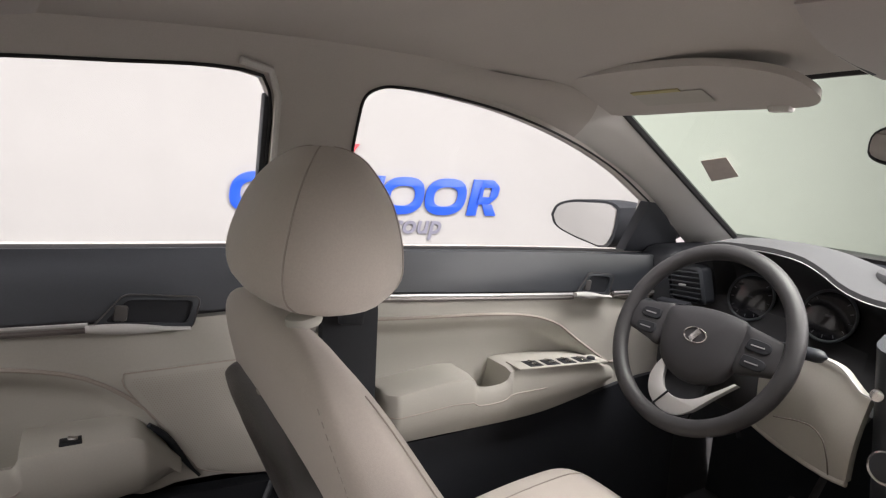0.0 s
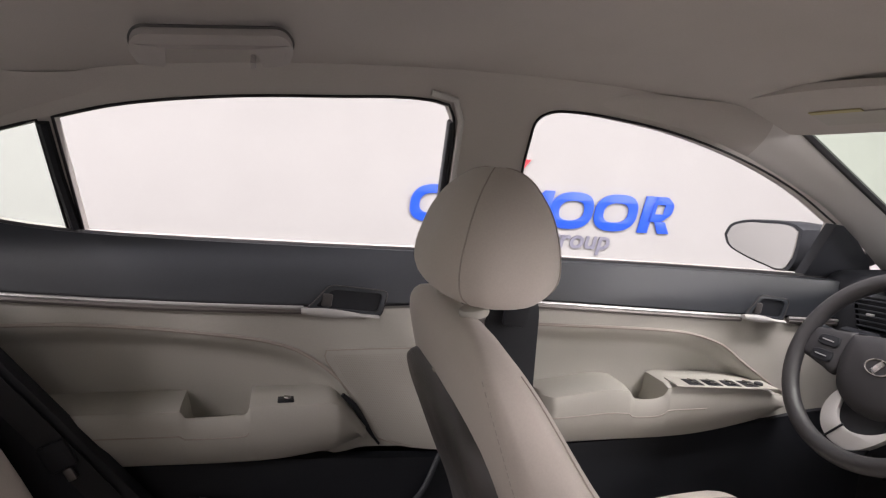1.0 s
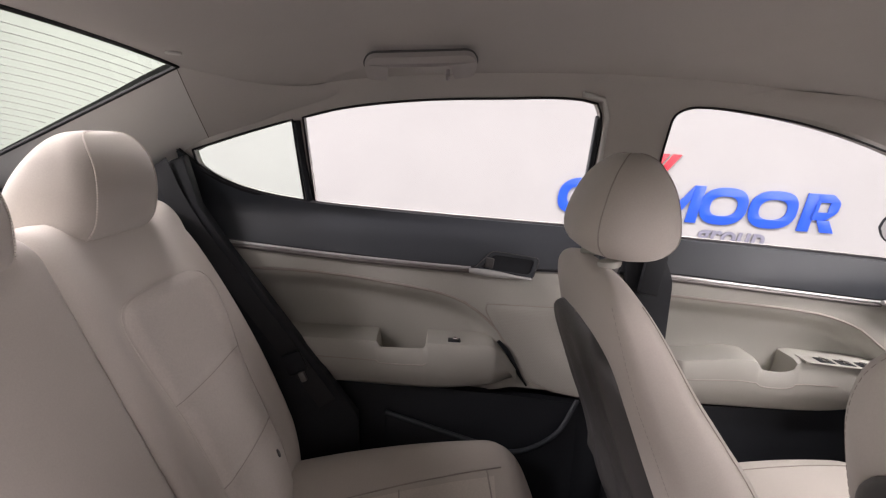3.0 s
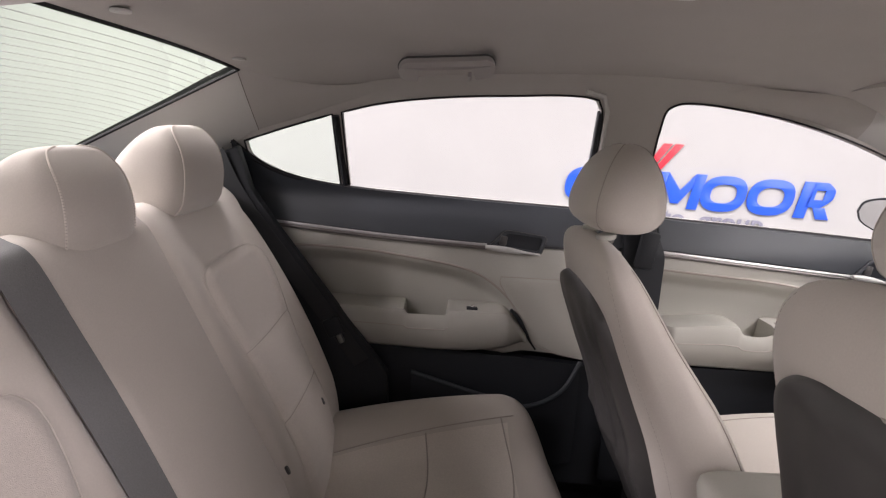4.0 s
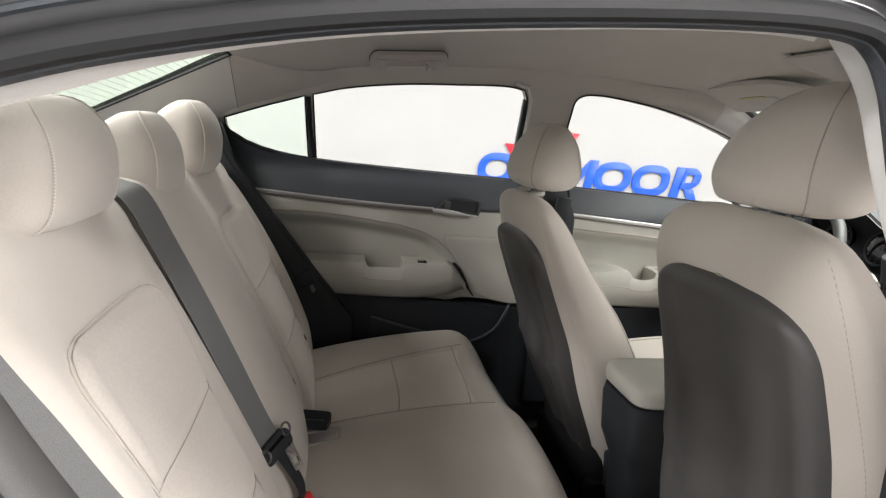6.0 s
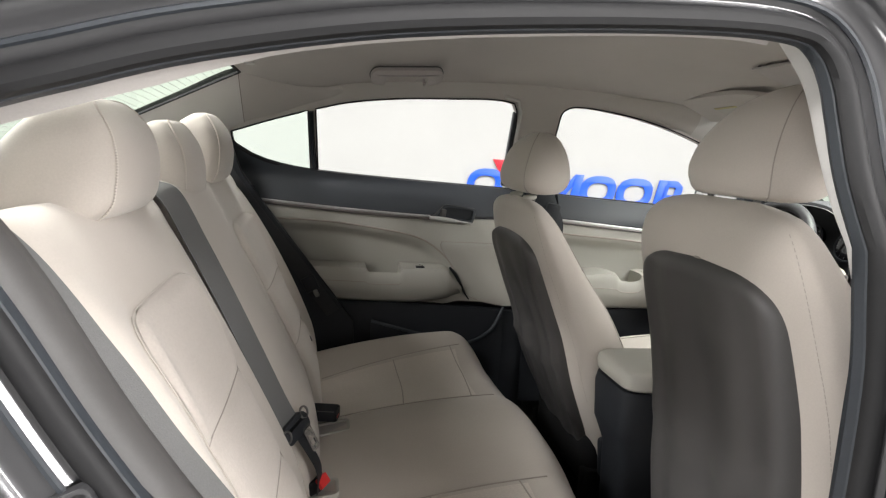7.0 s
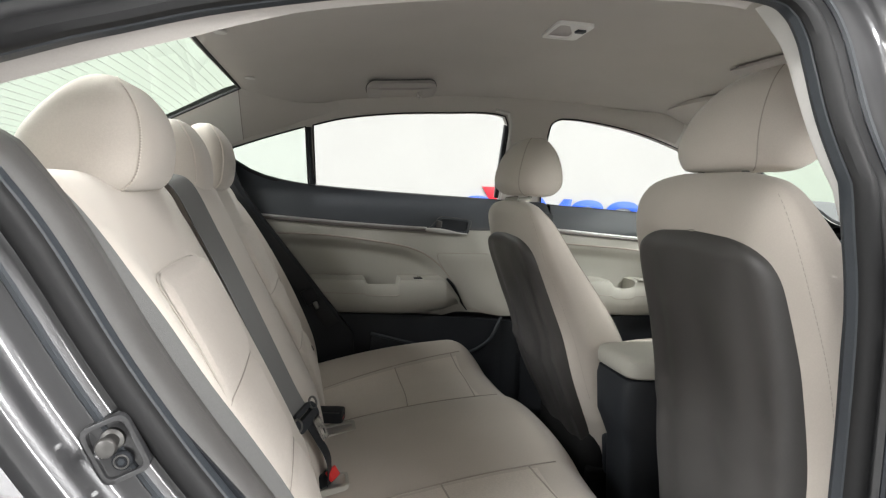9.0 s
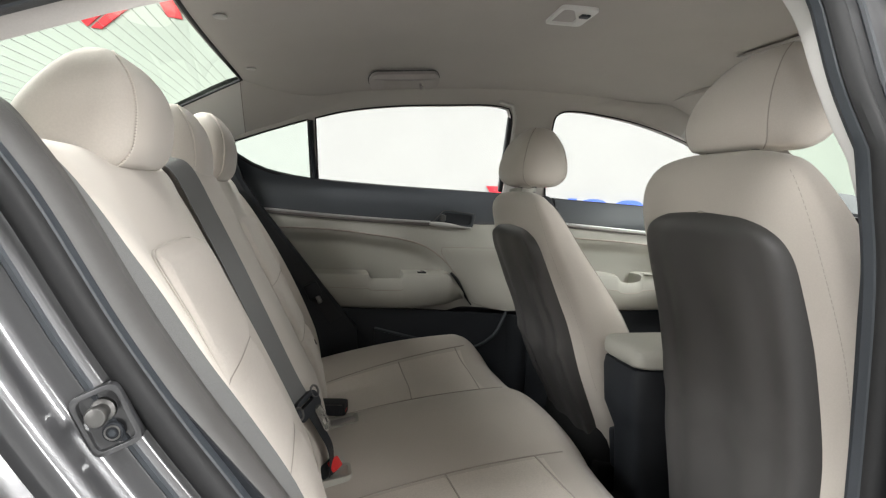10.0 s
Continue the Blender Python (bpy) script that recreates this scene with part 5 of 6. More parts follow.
def cushion_place(u, v):
    y = -0.63 + 1.26 * v
    soft = 0.075
    front = 0.160 - 0.07 * (abs(y) / 0.63) ** 4
    if u < 0.7:
        x = -0.42 + (front - soft + 0.42) * u / 0.7
        z = cushion_top(x, y)
    else:
        a = (u - 0.7) / 0.3
        ang = min(a * 1.6, 1.0) * math.pi / 2
        x = front - soft + soft * math.sin(ang) - 0.06 * max(0.0, a - 0.625)
        z = cushion_top(front - soft, y) - soft * (1 - math.cos(ang)) - 0.30 * max(0.0, a - 0.625) / 0.375
    e = max(0.0, 1 - (0.63 - abs(y)) / 0.075)
    z -= 0.07 * (1 - math.sqrt(max(0.0, 1 - e * e)))
    return Vector((x, y, z))


part("cushion", grid(cushion_place, 70, 100), FABRIC, bench, "greige cloth bench cushion", sharp=70)
part("cushion_base", box((0.42, 1.22, 0.20), pose(-0.13, 0, 0.24), 0.03), BLACK, bench)


def cushion_line(pts, r=0.0017):
    return tube([Vector((x, y, cushion_top(x, y) + 0.0006)) for x, y in pts], r, 5)


for side in (1, -1):
    part("cushion_seam", cushion_line([(-0.36 + 0.45 * i / 24, side * (0.215 - 0.015 * (i / 24))) for i in range(25)]), SEAM, bench)
    part("cushion_seam", cushion_line([(-0.36 + 0.42 * i / 24, side * (0.44 + 0.07 * (i / 24))) for i in range(25)]), SEAM, bench)
    part("cushion_seam", cushion_line([(-0.15 + 0.01 * math.sin(i / 12 * math.pi), side * (0.208 + 0.258 * i / 12)) for i in range(13)]), SEAM, bench)
    part("cushion_seam", cushion_line([(0.03 + 0.012 * math.sin(i / 12 * math.pi), side * (0.202 + 0.300 * i / 12)) for i in range(13)]), SEAM, bench)
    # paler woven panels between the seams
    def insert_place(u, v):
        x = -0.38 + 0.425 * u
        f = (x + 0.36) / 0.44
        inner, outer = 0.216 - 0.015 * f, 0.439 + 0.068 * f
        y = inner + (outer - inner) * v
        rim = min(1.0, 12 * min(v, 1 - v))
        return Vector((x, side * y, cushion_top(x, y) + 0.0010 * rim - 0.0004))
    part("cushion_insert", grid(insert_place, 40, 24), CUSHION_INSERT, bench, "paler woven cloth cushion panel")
# black trim beside the bench, with the outer belts
for side in (1, -1):
    edge_f = [(-0.665, 1.088), (-0.622, 0.985), (-0.555, 0.89), (-0.40, 0.69), (-0.262, 0.512), (-0.25, 0.30)]
    edge_r = [(-0.76, 0.30), (-0.78, 0.95), (-0.75, 1.05)] if side > 0 else [(-0.78, 0.30), (-0.78, 0.86)]
    if side < 0:
        edge_f = [(-0.69, 0.93), (-0.66, 0.91), (-0.605, 0.873), (-0.553, 0.797), (-0.442, 0.655), (-0.36, 0.54), (-0.33, 0.30)]
    trim = plate(edge_f + edge_r, [], lambda u, v: Vector((u, side * (0.665 if v < 1.0 else 0.665 + (v - 1.0) * 0.3), v)), (0, side * 0.03, 0), 0.006)
    part("bench_side_trim", trim, BLACK, body, "black plastic trim beside the bench")
    belt = thing("seat_belt", "dark grey outer rear seat belt", "seat belt", "rear seat belts", at=(-0.5, side * 0.63, 0.5))
    strap = curve([(-0.712, 0.676, 1.070), (-0.665, 0.662, 0.985), (-0.595, 0.658, 0.885), (-0.440, 0.655, 0.690), (-0.330, 0.652, 0.545)], 30) if side > 0 else curve([(-0.70, -0.640, 1.01), (-0.668, -0.645, 0.990), (-0.640, -0.645, 0.962), (-0.612, -0.645, 0.925), (-0.585, -0.644, 0.884), (-0.556, -0.642, 0.840), (-0.515, -0.638, 0.772), (-0.470, -0.630, 0.702), (-0.425, -0.618, 0.625), (-0.392, -0.606, 0.55)], 40)
    part("webbing", ribbon(strap, (0.80, -0.12, 0.58) if side > 0 else (0.30, 1.0, 0.18), 0.046, 0.0014), SHADED_WEBBING if side > 0 else WEBBING, belt)
    part("belt_tongue", box((0.045, 0.012, 0.05), Matrix.Translation(Vector((-0.405, 0.648, 0.640)) if side > 0 else Vector((-0.40, -0.605, 0.545))) @ pose(0, 0, 0, 0, -26, 0), 0.004), BLACK, belt)
    part("tongue_slot", box((0.014, 0.014, 0.024), Matrix.Translation(Vector((-0.385, 0.642, 0.612)) if side > 0 else Vector((-0.392, -0.615, 0.53))) @ pose(0, 0, 0, 0, -26, 0), 0.003), STEEL, belt)


centre_belt = thing("seat_belt", "dark grey centre rear seat belt lying on the backrest", "seat belt", "rear seat belts", at=(-0.5, -0.17, 0.5))
LIE = BACK_N * 0.025 + Vector((0, 0.042, 0))      # the belt lies aslant on the edge of the centre section
strap_run = [back_place(y, s, o) for y, s, o in ((-0.150, 0.672, -0.040), (-0.166, 0.650, -0.008), (-0.177, 0.620, 0.018), (-0.174, 0.530, 0.020), (-0.168, 0.420, 0.019), (-0.165, 0.300, 0.016), (-0.167, 0.200, 0.014), (-0.168, 0.150, 0.016))]
part("webbing", ribbon(curve(strap_run, 42), LIE, 0.048, 0.0015), WEBBING, centre_belt)
T_AT = Matrix.Translation(back_place(-0.168, 0.140, 0.020)) @ pose(0, 0, 0, 0, -26.3, 0) @ pose(0, 0, 0, 0, 0, -31)
part("belt_tongue", plate(rounded([(-0.036, -0.014), (0.036, -0.014), (0.038, 0.010), (0.028, 0.022), (-0.028, 0.022), (-0.038, 0.010)], 0.008), [rounded([(-0.026, 0.006), (0.026, 0.006), (0.026, 0.013), (-0.026, 0.013)], 0.003)], lambda u, v: T_AT @ Vector((0.006, u, v)), T_AT.to_3x3() @ Vector((-0.012, 0, 0)), 0.003), BLACK, centre_belt, "black plastic belt tongue")
part("tongue_bar", ring_shape(0.011, 0.0022, T_AT @ pose(0.006, -0.034, 0.006, 0, 90, 0), 20, 8), STEEL, centre_belt)
part("tongue_bar", ring_shape(0.011, 0.0022, T_AT @ pose(0.004, 0.034, 0.014, 0, 90, 0), 20, 8), STEEL, centre_belt)
plate_at = T_AT @ pose(0.006, 0.020, -0.020, 0, 0, 0)
part("tongue_plate", plate(rounded([(-0.012, -0.040), (0.012, -0.040), (0.012, 0.012), (-0.012, 0.012)], 0.005), [rounded([(-0.006, -0.030), (0.006, -0.030), (0.006, -0.018), (-0.006, -0.018)], 0.003)], lambda u, v: plate_at @ Vector((0, u, v)), plate_at.to_3x3() @ Vector((-0.003, 0, 0)), 0.0008), CHROME, centre_belt, "bright steel latch plate")
part("lower_webbing", ribbon(curve([T_AT @ Vector((0, 0.0, 0.0)), T_AT @ Vector((-0.004, 0.010, -0.05)), T_AT @ Vector((-0.008, 0.014, -0.10)), back_place(-0.150, -0.005, 0.0)], 16), (0.25, 1, 0.1), 0.030, 0.0015), BLACK, centre_belt)

buckle = thing("belt_buckle", "black belt buckle with a red button, lying on the bench", "buckle", "rear belt buckles", at=(-0.345, 0.15, 0.42))
K_AT = pose(-0.358, 0.150, 0.438, 0, -2, -14)
part("buckle_body", loft(blob([(K_AT @ Vector((-0.038 + 0.078 * f, 0, 0)), K_AT.to_3x3() @ Vector((0, 0.0235 * k, 0)), K_AT.to_3x3() @ Vector((0, 0, 0.0165 * k))) for f, k in ((0, 0.80), (0.05, 0.94), (0.2, 0.98), (0.8, 1.0), (0.95, 0.96), (1, 0.86))], 5, 28)), BLACK, buckle)
part("buckle_edge", tube([K_AT @ Vector((-0.030 + 0.064 * f, -0.0215, 0.0125)) for f in (0, 0.25, 0.5, 0.75, 1)], 0.0012, 5), SHELL, buckle)
part("red_button", box((0.006, 0.030, 0.010), K_AT @ pose(0.037, 0, -0.006), 0.002), RED_PLASTIC, buckle, "red release button")
part("buckle_tag", box((0.009, 0.016, 0.014), K_AT @ pose(-0.042, -0.002, 0), 0.002), YELLOW_TAG, buckle)
part("strap", ribbon([K_AT @ Vector((-0.03, 0, 0)), K_AT @ Vector((-0.055, 0, -0.004)), Vector((-0.42, 0.16, 0.40))], (0, 1, 0), 0.03, 0.003), BLACK, buckle)
for bx, by in ((-0.365, 0.118), (-0.395, -0.130)):
    pocket = thing("buckle_pocket", "beige plastic buckle pocket set in the bench cushion", "buckle pocket", "buckle pockets", at=(bx, by, 0.43))
    P_AT = pose(bx + 0.025, by, cushion_top(bx + 0.025, by), 0, -10, 0)
    part("rim", plate(rounded([(-0.050, -0.031), (0.050, -0.031), (0.050, 0.031), (-0.050, 0.031)], 0.014), [rounded([(-0.043, -0.024), (0.043, -0.024), (0.043, 0.024), (-0.043, 0.024)], 0.010)], lambda u, v: P_AT @ Vector((u, v, 0.007)), P_AT.to_3x3() @ Vector((0, 0, -0.016)), 0.003), VINYL, pocket)
    part("well", plate(rounded([(-0.044, -0.025), (0.044, -0.025), (0.044, 0.025), (-0.044, 0.025)], 0.010), [], lambda u, v: P_AT @ Vector((u, v, 0.0015)), P_AT.to_3x3() @ Vector((0, 0, -0.006)), 0.0), GRIP, pocket)
red_buckle = thing("belt_buckle", "black belt buckle with a large red button in its pocket", "buckle", "rear belt buckles", at=(-0.37, -0.13, 0.41))
K2 = pose(-0.372, -0.128, 0.412, 0, -38, -28)
part("buckle_body", box((0.05, 0.040, 0.026), K2, 0.006, 3), BLACK, red_buckle)
part("red_button", box((0.010, 0.034, 0.022), K2 @ pose(0.026, 0, 0.0), 0.003), RED_PLASTIC, red_buckle, "red release button")


# ---- roof fittings ----
def under_roof(x, y, drop=0.0):
    return Vector((x, y, roof_z(x, y) - drop))


grab = thing("grab_handle", "grey plastic grab handle folded up under the roof edge", "grab handle", at=(-0.15, 0.53, 1.30))
G_ALONG = Vector((0.182, 0, 0.016)).normalized()
G_UP = Vector((0, -0.043, 0.030)).normalized()
G_OUT = G_ALONG.cross(G_UP).normalized()
if G_OUT.z > 0:
    G_OUT = -G_OUT


def on_grab(u, v, out=0.0):
    return Vector((-0.149, 0.545, 1.274)) + G_ALONG * u + G_UP * v + G_OUT * (out + 0.010 * math.cos(u / 0.105 * math.pi / 2))


GRIP_SHAPE = rounded([(-0.098, 0.006), (-0.107, 0.036), (-0.092, 0.066), (0.090, 0.066), (0.107, 0.034), (0.098, 0.004), (0.064, 0.004), (0.054, 0.043), (-0.060, 0.043), (-0.064, 0.006)], [0.008, 0.02, 0.02, 0.02, 0.02, 0.008, 0.004, 0.012, 0.006, 0.004])
part("grip", plate(GRIP_SHAPE, [], lambda u, v: on_grab(u, v, 0.010), G_OUT * -0.016, 0.005), GRIP, grab)
for u in (-0.086, 0.086):
    part("mount", box((0.028, 0.024, 0.030), Matrix.Translation(on_grab(u, 0.026, -0.006)) @ pose(0, 0, 0, -35, 5, 0), 0.008, 3), GRIP, grab)
# shade of the gap round the grip, drawn as a dark tube
part("gap_shade_edge", tube([on_grab(u, v, -0.004) for u, v in GRIP_SHAPE[:36]], 0.0026, 6), SHELL, grab, "dark line drawn as the shaded gap round the folded handle")
part("coat_hook", tube(curve([(-0.098, 0.530, 1.284), (-0.098, 0.522, 1.272), (-0.098, 0.514, 1.268), (-0.098, 0.508, 1.274)], 10), 0.004, 8), GRIP, grab)

dome = thing("dome_lamp", "white rectangular dome lamp in the headliner, switched off", "lamp", at=(0.15, 0, 1.36))
DZ = roof_z(0.16, 0.05)
part("housing", plate(rounded([(0.118, -0.018), (0.206, -0.018), (0.214, 0.112), (0.126, 0.114)], 0.015), [rounded([(0.128, -0.004), (0.150, -0.004), (0.186, 0.064), (0.190, 0.098), (0.134, 0.100)], 0.010)], lambda u, v: Vector((u, v, DZ - 0.007)), (0, 0, 0.014), 0.003), WHITE_PLASTIC, dome)
part("lens", plate(rounded([(0.126, -0.006), (0.152, -0.006), (0.188, 0.064), (0.192, 0.100), (0.132, 0.102)], 0.010), [], lambda u, v: Vector((u, v, DZ - 0.002)), (0, 0, 0.006), 0.002), GRIP, dome, "grey recessed lens")
part("switch", box((0.022, 0.020, 0.006), pose(0.188, 0.024, DZ - 0.009), 0.002), CHARCOAL, dome)
for x, y in ((-0.590, 0.02), (-0.575, 0.448)):
    hook = thing("trim_clip", "small grey round clip in the headliner", "clip", "headliner clips", at=under_roof(x, y))
    part("clip_disc", disc(0.014, 0.005, Matrix.Translation(under_roof(x, y, 0.001)), 18, 0.002), PILLAR, hook)


def visor(y_in, y_out, side, label):
    v = thing("sun_visor", label, "sun visor", "sun visors", at=(0.80, side * 0.38, 1.30))
    shape = [(p.x, p.y) for p in curve([(0.800, 0.690, 0), (0.776, 0.640, 0), (0.766, 0.54, 0), (0.768, 0.40, 0), (0.780, 0.30, 0), (0.815, 0.222, 0), (0.868, 0.198, 0), (0.902, 0.212, 0), (0.913, 0.26, 0), (0.914, 0.40, 0), (0.914, 0.56, 0), (0.900, 0.625, 0), (0.855, 0.668, 0), (0.805, 0.692, 0)], 52)]

    def place(p, q):
        return Vector((p, side * q, 1.312 - 0.38 * (p - 0.775) - 0.05 * max(0.0, q - 0.3) ** 1.5))
    part("visor_panel", plate(shape, [], place, (0, 0, -0.012), 0.004), LINER, v)
    part("label_panel", plate(rounded([(0.838, 0.50), (0.838, 0.36), (0.878, 0.36), (0.878, 0.50)], 0.004), [], lambda p, q: place(p, q) - Vector((0, 0, 0.0132)), (0, 0, -0.0012)), LABEL, v, "pale warning label")
    part("label_band", plate([(0.830, 0.50), (0.830, 0.40), (0.838, 0.40), (0.838, 0.50)], [], lambda p, q: place(p, q) - Vector((0, 0, 0.0132)), (0, 0, -0.0016)), YELLOW, v)
    part("clip", box((0.02, 0.035, 0.012), Matrix.Translation(place(0.912, 0.27) + Vector((0, 0, -0.012))), 0.004), PILLAR, v)
    return v


visor(0.15, 0.60, 1, "grey cloth sun visor with a pale warning label")
visor(0.15, 0.60, -1, "grey cloth sun visor")
console = thing("overhead_console", "grey plastic overhead console behind the windscreen", "overhead console", at=(0.78, 0, 1.32))
part("console_body", loft(blob([(Vector((0.66 + 0.285 * f, 0, roof_z(0.66 + 0.26 * f, 0) - 0.010)), Vector((0, 0.150 * (0.72 + 0.38 * math.sin(0.3 + f * 1.9)), 0)), Vector((0, 0, 0.013 * math.sin(0.25 + f * 2.6)))) for f in (i / 14 for i in range(15))], 3.4, 28)), GRIP, console)
part("console_edge", tube(curve([(0.67, 0.11, roof_z(0.67, 0.11) - 0.004), (0.79, 0.155, roof_z(0.79, 0.15) - 0.007), (0.915, 0.150, roof_z(0.90, 0.15) - 0.008)], 14), 0.005, 6), CHARCOAL, console)
rear_view = thing("rear_view_mirror", "black framed rear-view mirror on the windscreen", "mirror", at=(0.9, 0, 1.22))
M_AT = pose(0.895, 0.036, 1.197, 0, 4, -20)
part("frame", loft(blob([(M_AT @ Vector((d, 0, 0)), M_AT.to_3x3() @ Vector((0, 0.120 * k, 0)), M_AT.to_3x3() @ Vector((0, 0, 0.031 * k))) for d, k in ((-0.008, 0.97), (-0.004, 1.0), (0.012, 0.97), (0.028, 0.7), (0.034, 0.3))], 3.2, 32)), BLACK, rear_view)
part("mirror_glass", loft(blob([(M_AT @ Vector((-0.0085 - d, 0, 0)), M_AT.to_3x3() @ Vector((0, 0.112, 0)), M_AT.to_3x3() @ Vector((0, 0, 0.026))) for d in (0.0, 0.001)], 3.2, 32)), MIRROR, rear_view, "silvered mirror glass")
part("stem", tube([M_AT @ Vector((0.03, 0, 0)), Vector((0.95, 0.02, 1.24)), Vector((0.96, 0.01, 1.275))], 0.009, 10), BLACK, rear_view)

# ---- dashboard ----
dash = thing("dashboard", "black and grey dashboard with an instrument hood", "dashboard", at=(1.3, 0, 0.8))


DASH_LINE = [(-0.72, 0.930, 1.24), (-0.45, 0.936, 1.19), (0.08, 0.936, 1.18), (0.185, 0.940, 1.165), (0.215, 0.944, 1.158), (0.25, 0.956, 1.152), (0.285, 0.978, 1.147), (0.32, 0.994, 1.142), (0.37, 1.001, 1.138), (0.43, 1.000, 1.138), (0.50, 0.993, 1.145), (0.56, 0.973, 1.165), (0.63, 0.938, 1.20), (0.72, 0.912, 1.31)]


def dash_top(u, v):
    y = 0.72 - 1.44 * v
    z, x = smooth_at(DASH_LINE, y)
    k = max(0.0, min(1.0, (u - 0.15) / 0.75))
    fall = 1 - k * k * (3 - 2 * k)
    return Vector((x + (1.60 - x) * u, y, 0.934 + (z - 0.934) * fall + 0.016 * math.sin(u * math.pi) - 0.010 * u))


part("top_pad", grid(dash_top, 20, 72, (0, 0, -0.012)), DASH, dash, "grey textured dash top")
part("hood_line", tube([dash_top(0, 0.14 + 0.32 * i / 40) + Vector((-0.003, 0, -0.010)) for i in range(41)], 0.0009, 6), SATIN, dash, "thin silver line along the hood")
part("dash_end", box((0.36, 0.14, 0.20), pose(1.43, 0.755, 0.838), 0.055, 5), BLACK, dash)
part("dash_end", box((0.34, 0.14, 0.20), pose(1.42, -0.76, 0.825), 0.02), BLACK, dash)


def dash_face(u, v):
    y = 0.72 - 1.44 * v
    top = dash_top(0, v)
    x = top.x + 0.016 + 0.05 * math.sin(math.pi * u) + (0.02 if abs(y) < 0.2 else 0.0)
    if 0.22 < y < 0.53:
        x += 0.055 * math.sin(math.pi * min(u * 2.0, 1.0))
    return Vector((x, y, top.z - 0.010 - (top.z - 0.73) * u))


part("face", grid(dash_face, 16, 72, (0.03, 0, 0)), DASH_FACE, dash, "dark grey dash face")
KNEE_TOP = [(1.15, 0.42, 0.795), (1.115, 0.32, 0.818), (1.10, 0.25, 0.828), (1.095, 0.205, 0.823), (1.090, 0.180, 0.806), (1.086, 0.163, 0.794), (1.084, 0.148, 0.791)]
KNEE_LOW = [(1.15, 0.42, 0.655), (1.12, 0.32, 0.637), (1.10, 0.25, 0.632), (1.09, 0.205, 0.630), (1.084, 0.186, 0.632), (1.080, 0.172, 0.634), (1.078, 0.160, 0.636)]
part("knee_panel", patch(KNEE_TOP, KNEE_LOW, 36, 10, (-0.012, 0, 0), (0.02, 0, 0)), VINYL, dash, "beige knee panel")
part("knee_edge", tube(curve([(x + 0.003, y, z - 0.002) for x, y, z in KNEE_LOW], 36), 0.006, 8), VINYL, dash)
part("knee_joint", tube(curve([(1.088, 0.30, 0.695), (1.074, 0.235, 0.712), (1.070, 0.205, 0.700), (1.072, 0.192, 0.668), (1.078, 0.188, 0.637)], 24), 0.0012, 6), DARK_SEAM, dash)
part("lower_panel", patch([(1.26, 0.70, 0.735), (1.21, 0.55, 0.74), (1.165, 0.422, 0.738)], [(1.28, 0.70, 0.56), (1.22, 0.55, 0.55), (1.19, 0.422, 0.57)], 20, 6, (-0.02, 0, 0), (0.02, 0, 0)), BLACK, dash, "black lower dash panel")
part("accent_strip", tube(curve([(x - 0.004, y, z + 0.004) for x, y, z in KNEE_TOP[2:]] + [(1.080, 0.12, 0.790), (1.078, 0.09, 0.788)], 36), 0.0018, 8), SATIN, dash, "thin bright strip over the knee panel")
for y, z in ((0.452, 0.876), (0.293, 0.878)):
    D = pose(1.222, y, z, 0, -74, 0)
    dial = part("dial", disc(0.050, 0.02, D, 40, 0.003), SCREEN, dash, "dark round instrument dial")
    part("dial_ring", ring_shape(0.050, 0.003, D @ pose(0, 0, 0.010), 48, 8), CHARCOAL, dial)
    for i in range(11):
        a = math.pi * (1.25 - 1.5 * i / 10)
        part("tick", box((0.006, 0.0011, 0.001), D @ pose(0, 0, 0.0108, 0, 0, math.degrees(a) + 90) @ pose(0.041, 0, 0)), DIAL, dial)
    part("readout", box((0.004, 0.012, 0.001), D @ pose(0, 0, 0.0108)), DIAL, dial)
VENT_AT = pose(1.196, 0.590, 0.879, -8, -10, -14)
vent = part("air_vent", box((0.03, 0.118, 0.082), VENT_AT, 0.012, 3), BLACK, dash, "black slatted side air vent")
part("vent_frame", loft([[VENT_AT @ Vector((x, sy * (0.062 - 0.006 * (x < -0.016)), sz * (0.044 - 0.006 * (x < -0.016)))) for sy, sz in rounded([(-1, -1), (1, -1), (1, 1), (-1, 1)], 0.3, 4)] for x in (0.01, -0.014, -0.019)], caps=False), CHARCOAL, vent, "dark grey vent frame")
for i in range(6):
    part("slat", box((0.014, 0.104, 0.003), VENT_AT @ pose(-0.016, 0, -0.030 + 0.012 * i, 0, 12, 0), 0.0012), CHARCOAL, vent)
part("vent_tab", box((0.006, 0.022, 0.005), VENT_AT @ pose(-0.024, 0, 0), 0.002), SATIN, vent)
BANK_AT = pose(1.172, 0.610, 0.824, -8, -18, -14)
part("button_bank", box((0.02, 0.11, 0.022), BANK_AT, 0.004), BLACK, dash)
for i in range(3):
    part("button", box((0.006, 0.024, 0.013), BANK_AT @ pose(-0.011, -0.033 + 0.033 * i, 0), 0.003), CHARCOAL, dash)
part("corner_trim", box((0.012, 0.055, 0.006), pose(1.165, 0.567, 0.936, -22, 0, -14), 0.002), SATIN, dash, "small silver trim over the vent")
centre = part("dash_centre", loft(blob([(Vector((1.10 + 0.05 * f, 0, 0.90 - 0.42 * f)), Vector((0, 0.152 - 0.03 * f, 0)), Vector((0.06, 0, 0.02))) for f in (i / 10 for i in range(11))], 4, 28)), CHARCOAL, dash, "black centre stack")
part("screen", box((0.008, 0.19, 0.10), pose(1.046, 0, 0.86, 0, 7, 0), 0.003), SCREEN, centre)
